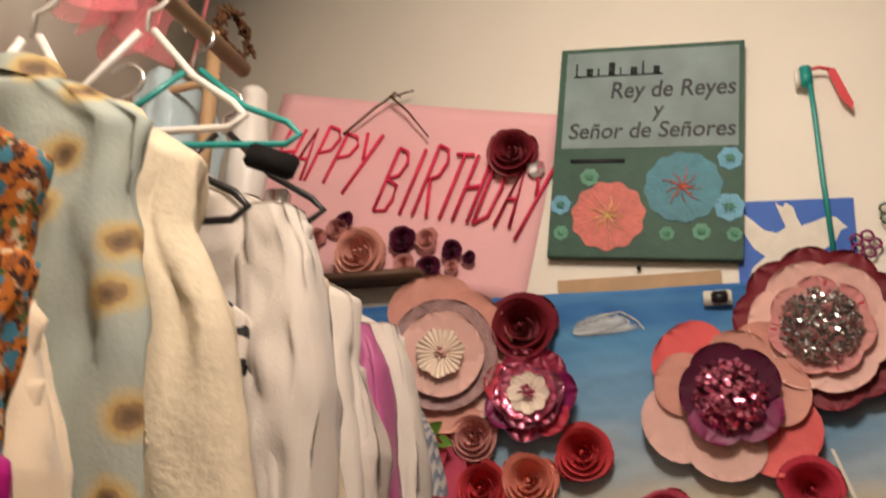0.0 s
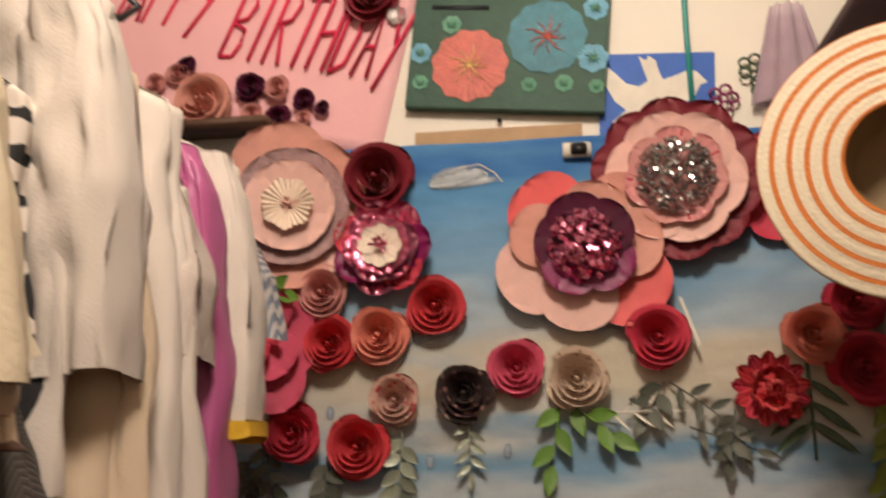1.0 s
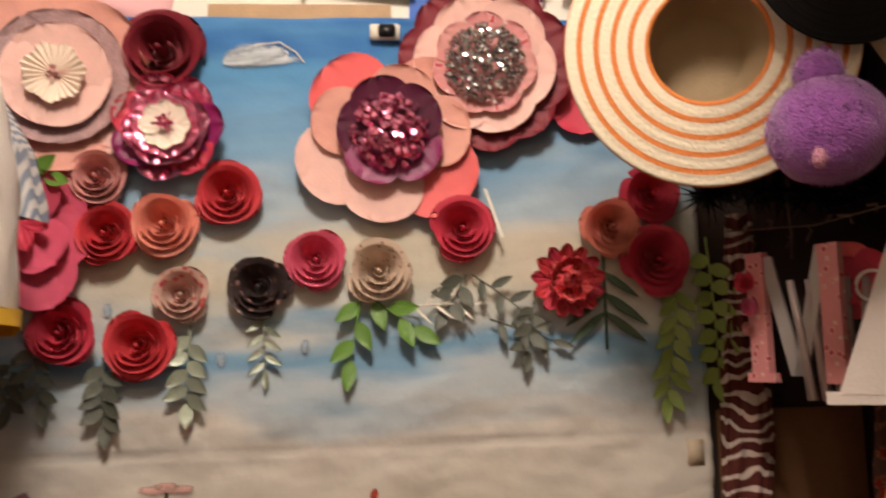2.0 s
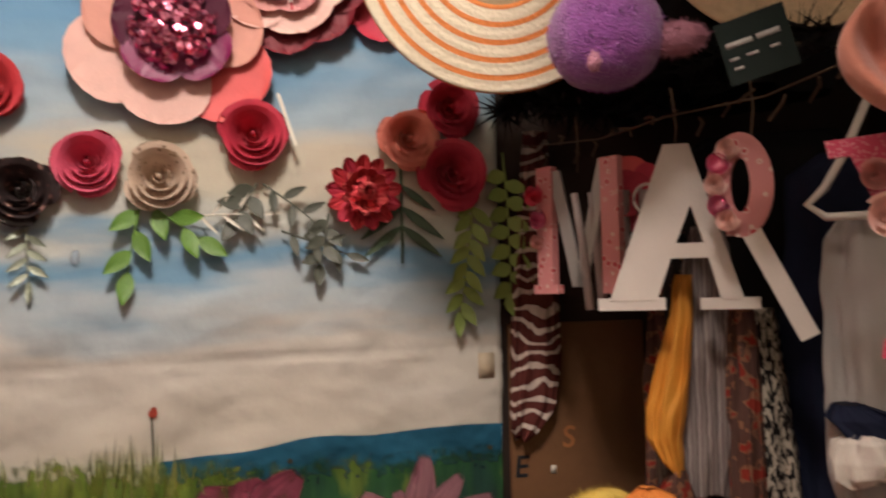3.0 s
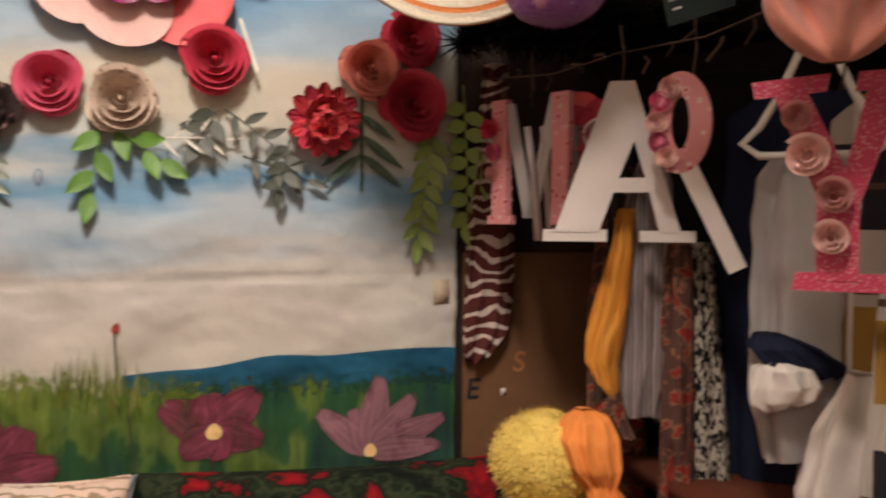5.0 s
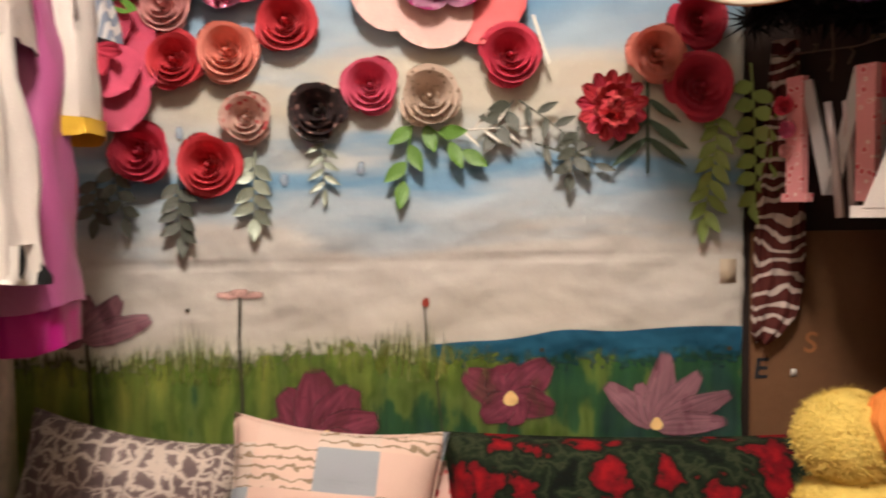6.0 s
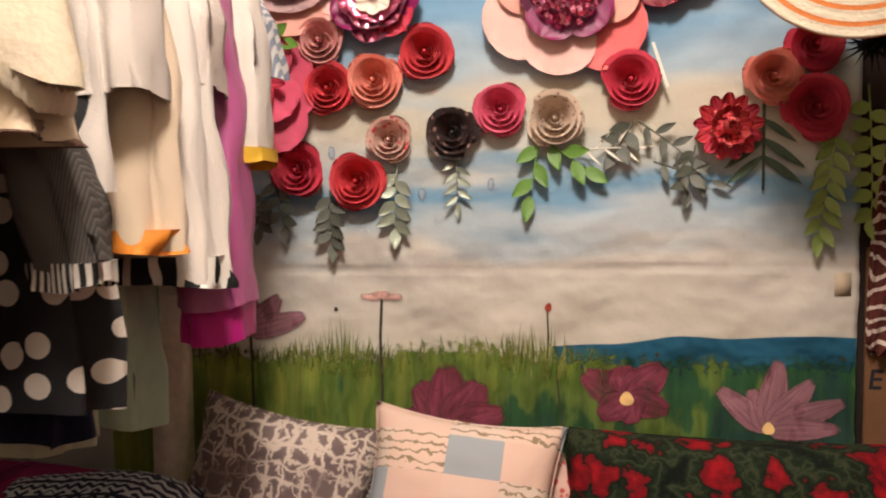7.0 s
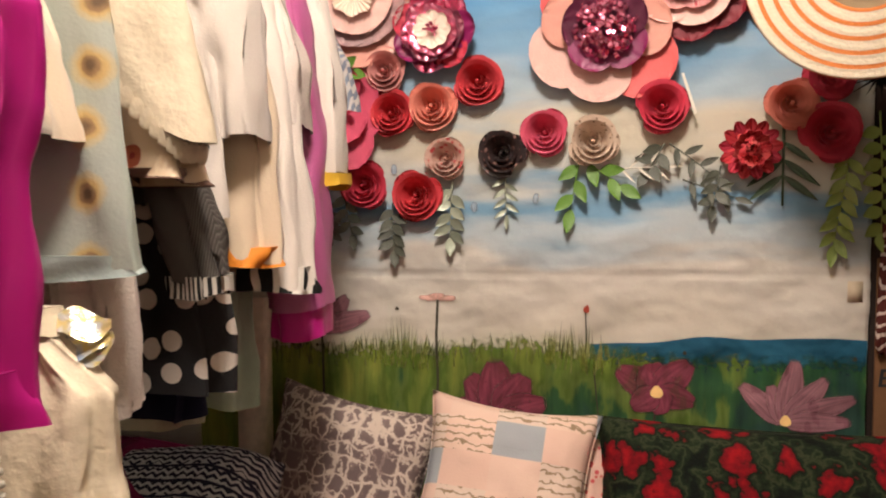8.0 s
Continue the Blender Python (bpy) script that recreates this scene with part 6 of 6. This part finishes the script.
letter("white painted wooden letter hanging on a string", 1.059, -0.446, 1.082, 0.225, LETTERWHITE, A_SHAPE, turn=-28)
ye = letter("pink dotted card letter decorated with paper roses", 1.122, -0.80, 1.040, 0.224, DOTPINK, [[(x * 0.74, y) for x, y in s] for s in Y_SHAPE], thick=0.008, turn=-44)
em = letter("pink floral letter with wrapped paper roses", 1.00, -0.26, 1.105, 0.205, PINKPRINT, [[(x * 0.82, y) for x, y in s] for s in M_SIDES], turn=-66)
for s in M_MIDDLE:
    more(em, "diagonal", [[(x * 0.82, y) for x, y in s]], 0.205, GREYBAG, 0.005)
ar = letter("pink and white floral letter with a wrapped bow", 1.112, -0.543, 1.043, 0.268, PINKPRINT, [[(-0.12, 0.50), (-0.02, 0.50), (-0.02, 0.56), (-0.12, 0.56)]], turn=-40)
more(ar, "leg", R_LEG, 0.268, LETTERWHITE)
b = bmesh.new()
bow_rows = [(0.15, 0.25, -0.007), (0.15, 0.25, 0.007), (0.045, 0.13, 0.007), (0.045, 0.13, -0.007), (0.15, 0.25, -0.007)]
grid(b, lambda u, v: (0.268 * (-0.05 + bow_rows[round(4 * v)][0] * math.cos(6.2832 * u)), 0.268 * (0.74 + bow_rows[round(4 * v)][1] * math.sin(6.2832 * u)), bow_rows[round(4 * v)][2]), 28, 5, True)
part("bow", b, PINKPRINT, ar, "pink printed bow of the letter", smooth=False)
for k in range(5):
    a = 2.0 + 0.55 * k
    part("small_rose", rose_mesh("small_rose", 0.016, 0.013, 3.0, PINKFOIL if k % 2 else PALEPINK, 300 + k), None, ar, "small curled paper rose", m=pose(0.268 * (-0.06 + 0.10 * math.cos(a)), 0.268 * (0.74 + 0.19 * math.sin(a)), 0.007))
for lx, ly, R, mt in ((-0.040, 0.180, 0.018, DUSTY), (-0.030, 0.140, 0.025, PALEPINK), (-0.004, 0.098, 0.021, DUSTY), (-0.006, 0.056, 0.020, PALEPINK)):
    part("small_rose", rose_mesh("small_rose", R, R * 0.9, 3.4, mt, int(ly * 1000)), None, ye, "small curled paper rose", m=pose(lx, ly, 0.006))
for lx, ly, R, mt in ((-0.082, 0.16, 0.02, CRIMSON), (-0.075, 0.12, 0.018, PINKFOIL), (-0.08, 0.085, 0.014, DUSTY)):
    part("small_rose", rose_mesh("small_rose", R, R * 0.9, 3.2, mt, int(ly * 1000)), None, em, "small curled paper rose", m=pose(lx, ly, 0.006))
redro = thing("paper_flower", pose(1.07, -0.30, 1.255, 90, 0, -35), "large red paper flower behind the letters", FL)
ring(redro, "petal", 6, 0.055, 0.032, 0, 0.015, [BRIGHTCORAL, CRIMSON], 0, 0.05)
ring(redro, "petal", 5, 0.034, 0.022, 0.012, 0.012, [CRIMSON], 20, 0.05)
part("wire_ring", tube(bmesh.new(), [(0.03 + 0.022 * math.cos(t), -0.01 + 0.022 * math.sin(t), 0.03) for t in np.linspace(0, 6.2832, 20)], 0.0025, 5), WHITEPLASTIC, redro)
stripr = thing("clear_ribbons", pose(1.03, -0.3, 1.1, 0, 0, -35), "bundle of pale translucent ribbons", "ribbon")
for k in range(5):
    part("ribbon", tube(bmesh.new(), [(-0.05 + 0.026 * k, 0, 0.16), (-0.04 + 0.022 * k, 0.004, 0.08), (-0.03 + 0.02 * k, 0, -0.02)], 0.006, 5, 0.008), mat("clear_ribbon", (0.45, 0.36, 0.34), 0.3, alpha=0.8) if k == 0 else bpy.data.materials["clear_ribbon"], stripr)
tagob = thing("hanging_tag", pose(1.015, -0.70, 1.365, 90, 0, -38) @ pose(0, 0, 0, 0, 0, 14), "dark green printed tag on a string", "tag")
part("card", box(bmesh.new(), -0.036, 0.036, -0.03, 0.04, 0, 0.001), mat("dark_green_card", (0.010, 0.016, 0.014), 0.85), tagob, smooth=False)
for x0, x1, y0, y1 in ((-0.03, -0.002, 0.010, 0.016), (0.002, 0.026, 0.010, 0.016), (-0.03, -0.02, -0.004, -0.001), (-0.012, 0.0, -0.004, -0.001), (0.012, 0.022, -0.004, -0.001), (-0.028, -0.018, -0.015, -0.012)):
    part("print_bar", box(bmesh.new(), x0, x1, y0, y1, 0.001, 0.0014), GREYBAG, tagob)
garl = thing("wire_garland", pose(0, 0, 0), "thin jute and wire garland with knots", "garland")
part("cord", tube(bmesh.new(), [(0.97, -0.10, 1.36), (1.02, -0.3, 1.34), (1.05, -0.45, 1.345), (1.08, -0.62, 1.335), (1.12, -0.85, 1.36), (1.2, -1.1, 1.40)], 0.0014, 5), bpy.data.materials["jute"], garl)
for k in range(16):
    p = Vector((0.99 + 0.009 * k, -0.15 - 0.045 * k, 1.34 + 0.01 * math.sin(k * 2.1)))
    q = p + Vector((0.02 * (rnd.random() - 0.5), 0.02, 0.05 * (rnd.random() - 0.6)))
    part("knot", tube(bmesh.new(), [p, (p + q) / 2 + Vector((0.008, 0, 0.006)), q], 0.0022, 5), bpy.data.materials["jute"], garl)

# hats and soft toys
def hat(name, label, c, normal, R, hole, material, depth, sag=0.02, crown=None):
    ob = thing(name, look(c, Vector(c) - Vector(normal)), label, "hat", "hats")
    b = bmesh.new()
    grid(b, lambda u, v: ((hole + (R - hole) * v) * math.cos(6.2832 * u), (hole + (R - hole) * v) * math.sin(6.2832 * u), sag * math.sin(2 * 6.2832 * u + 1) * v + 0.0012 * math.sin(60 * v)), 72, 26, True)
    br = part("brim", b, material, ob)
    br.modifiers.new("thickness", "SOLIDIFY").thickness = 0.003
    b = bmesh.new()
    rows = grid(b, lambda u, v: (hole * (1 - 0.25 * v * v) * math.cos(6.2832 * u), hole * (1 - 0.25 * v * v) * math.sin(6.2832 * u), -depth * v), 48, 12, True)
    b.faces.new(rows[-1])
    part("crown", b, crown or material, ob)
    return ob


# crown in plain brown, darker than the ringed brim
hat("striped_sun_hat", "wide white straw sun hat with orange rings", (0.825, -0.42, 1.576), (-0.25, -1, -0.12), 0.196, 0.08, HATMAT, 0.09, 0.012, mat("brown_hat_crown", (0.30, 0.22, 0.13), 0.8))
hat("straw_hat", "natural straw hat with woven braid rings", (1.21, -0.52, 1.655), (-0.4, -1, -0.15), 0.205, 0.08, mat("natural_straw", (0.72, 0.55, 0.36), 0.8, vary=0.2, scale=90, bump=0.8, bump_scale=120), 0.09, 0.01)
hat("black_felt_hat", "black felt hat with a soft brim", (0.98, -0.52, 1.67), (-0.3, -1, -0.1), 0.125, 0.07, BLACK, -0.08, 0.01)
fuzz = thing("black_feather_boa", pose(0.99, -0.12, 1.42), "fluffy black feather boa", "feather boa")
bm = bmesh.new()
for k in range(900):
    a = k / 900
    c = Vector((-0.06 + 0.26 * a, 0.02 - 0.5 * a * a, 0.02 * math.sin(9 * a)))
    d = Vector((rnd.gauss(0, 1), rnd.gauss(0, 1), rnd.gauss(0, 1))).normalized() * (0.035 + 0.03 * rnd.random())
    s = d.orthogonal().normalized() * 0.006
    bm.faces.new([bm.verts.new(c - s), bm.verts.new(c + s), bm.verts.new(c + d)])
tagged(part("plumage", bm, BLACK, fuzz), "black feathers", kind="stuff")
for nm, mm in (("black_wig", pose(1.12, -0.20, 1.58)), ("black_bag", pose(1.25, -0.35, 1.52))):
    o = thing(nm, mm, "black soft bag hung under the hats" if "bag" in nm else "black fuzzy bundle under the hats", "bag" if "bag" in nm else "bundle")
    cloth_tube("body", o, BLACK, [(0.16, 0, 0, 0.05, 0.05), (0.1, 0, 0, 0.13, 0.1), (0, 0, 0, 0.15, 0.12), (-0.12, 0, 0, 0.12, 0.1)], 7, 0.12, 90)


def fuzzy(name, parent, c, r, material, n, hair, seed, label=""):
    """A soft lump with a coat of short hairs."""
    q = random.Random(seed)
    b = bmesh.new()
    bmesh.ops.create_icosphere(b, subdivisions=4, radius=1)
    for v in b.verts:
        v.co = Vector((v.co.x * r[0], v.co.y * r[1], v.co.z * r[2])) * (1 + 0.05 * noise.noise(v.co * 2.5 + Vector((seed, 0, 0)))) + Vector(c)
    for k in range(n):
        d = Vector((q.gauss(0, 1), q.gauss(0, 1), q.gauss(0, 1))).normalized()
        p = Vector((d.x * r[0], d.y * r[1], d.z * r[2])) * 0.97 + Vector(c)
        s = d.orthogonal().normalized() * 0.0012
        e = p + d * hair * (0.6 + 0.6 * q.random()) + Vector((q.gauss(0, 1), q.gauss(0, 1), q.gauss(0, 1))) * hair * 0.35
        b.faces.new([b.verts.new(p - s), b.verts.new(p + s), b.verts.new(e)])
    return part(name, b, material, parent, label)


toy = thing("plush_toy", pose(0.925, -0.525, 1.425, 0, 0, -30), "purple plush toy hanging under the hat", "plush toy")
fuzzy("body", toy, (0, 0, 0), (0.072, 0.06, 0.068), PLUSH, 5000, 0.004, 4)
fuzzy("tail", toy, (0.085, 0.0, -0.01), (0.035, 0.02, 0.02), PLUSHPINK, 500, 0.006, 5, "dusty pink plush limb")
fuzzy("ear", toy, (-0.005, 0.0, 0.075), (0.03, 0.02, 0.03), PLUSH, 400, 0.006, 6)
fuzzy("tuft", toy, (-0.01, -0.058, -0.045), (0.008, 0.008, 0.012), PLUSHPINK, 60, 0.004, 7)

beret = thing("knit_beret", pose(1.064, -0.862, 1.326, 0, 0, -40) @ Matrix.Scale(0.94, 4), "folded peach wool beret", "beret")
bm = bmesh.new()
grid(bm, lambda u, v: ((0.066 * math.sin(math.pi * (0.02 + 0.96 * v)) ** 0.6) * math.cos(6.2832 * u) * (1 + 0.10 * math.sin(2 * 6.2832 * u + 2 * v)), 0.042 * math.sin(math.pi * (0.02 + 0.96 * v)) ** 0.6 * math.sin(6.2832 * u) * (1 - 1.7 * math.exp(-((6.2832 * u - 4.15 - 0.5 * (v - 0.5)) / 0.27) ** 2 - (v - 0.52) ** 2 * 10) - 1.6 * math.exp(-((6.2832 * u - 5.3 + 0.4 * (v - 0.5)) / 0.27) ** 2 - (v - 0.52) ** 2 * 10)), 0.07 - 0.14 * v), 90, 26, True)
part("body", bm, PEACHKNIT, beret)
tas = thing("yarn_tassel", pose(1.12, -0.945, 1.258), "peach yarn tassel on a braided cord", "tassel")
bm = bmesh.new()
for k in range(60):
    a, q = rnd.random() * 6.283, rnd.random() * 0.026
    tube(bm, [(0.3 * q * math.cos(a), 0.3 * q * math.sin(a), 0.03), (q * math.cos(a), q * math.sin(a), -0.01), (1.1 * q * math.cos(a), 1.1 * q * math.sin(a), -0.055 - 0.008 * rnd.random())], 0.0016, 4, 0.001)
part("fringe", bm, PEACHKNIT, tas)
for k in range(8):
    part("braid_knot", tube(bmesh.new(), [(0.006 * (-1) ** k, 0, 0.03 + 0.012 * k), (0, -0.004, 0.038 + 0.012 * k), (-0.006 * (-1) ** k, 0, 0.044 + 0.012 * k)], 0.006, 6), PEACHKNIT, tas)
pom = thing("net_pompom", pose(0.985, -0.36, 0.755), "large yellow net pompom with an orange net scarf", "pompom")
fuzzy("ball", pom, (0, 0, 0), (0.078, 0.07, 0.072), YELLOWNET, 3600, 0.008, 8)
fuzzy("lower_ball", pom, (0.02, 0.0, -0.13), (0.10, 0.09, 0.09), YELLOWNET, 3000, 0.008, 9)
cloth_tube("orange_scarf", pom, ORANGENET, [(0.078, 0.050, -0.03, 0.012, 0.012), (0.068, 0.048, -0.045, 0.034, 0.028), (0.04, 0.046, -0.055, 0.046, 0.036), (0.0, 0.052, -0.065, 0.040, 0.032), (-0.025, 0.06, -0.07, 0.022, 0.02), (-0.06, 0.07, -0.085, 0.030, 0.02), (-0.13, 0.10, -0.105, 0.042, 0.02), (-0.2, 0.13, -0.11, 0.034, 0.02)], 7, 0.16, 55, "knotted orange net scarf")

# ceiling lamp
fix = thing("ceiling_lamp", pose(LAMP[0], LAMP[1], LAMP[2] + 0.14), "plain bulb socket hanging on a short cord", "lamp")
part("socket", tube(bmesh.new(), [(0, 0, 0.10), (0, 0, 0.05), (0, 0, 0.02)], 0.02, 24, 0.035), WHITEPLASTIC, fix)
part("cord", tube(bmesh.new(), [(0, 0, 0.24), (0, 0, 0.17), (0, 0, 0.10)], 0.004, 8), WHITEPLASTIC, fix)
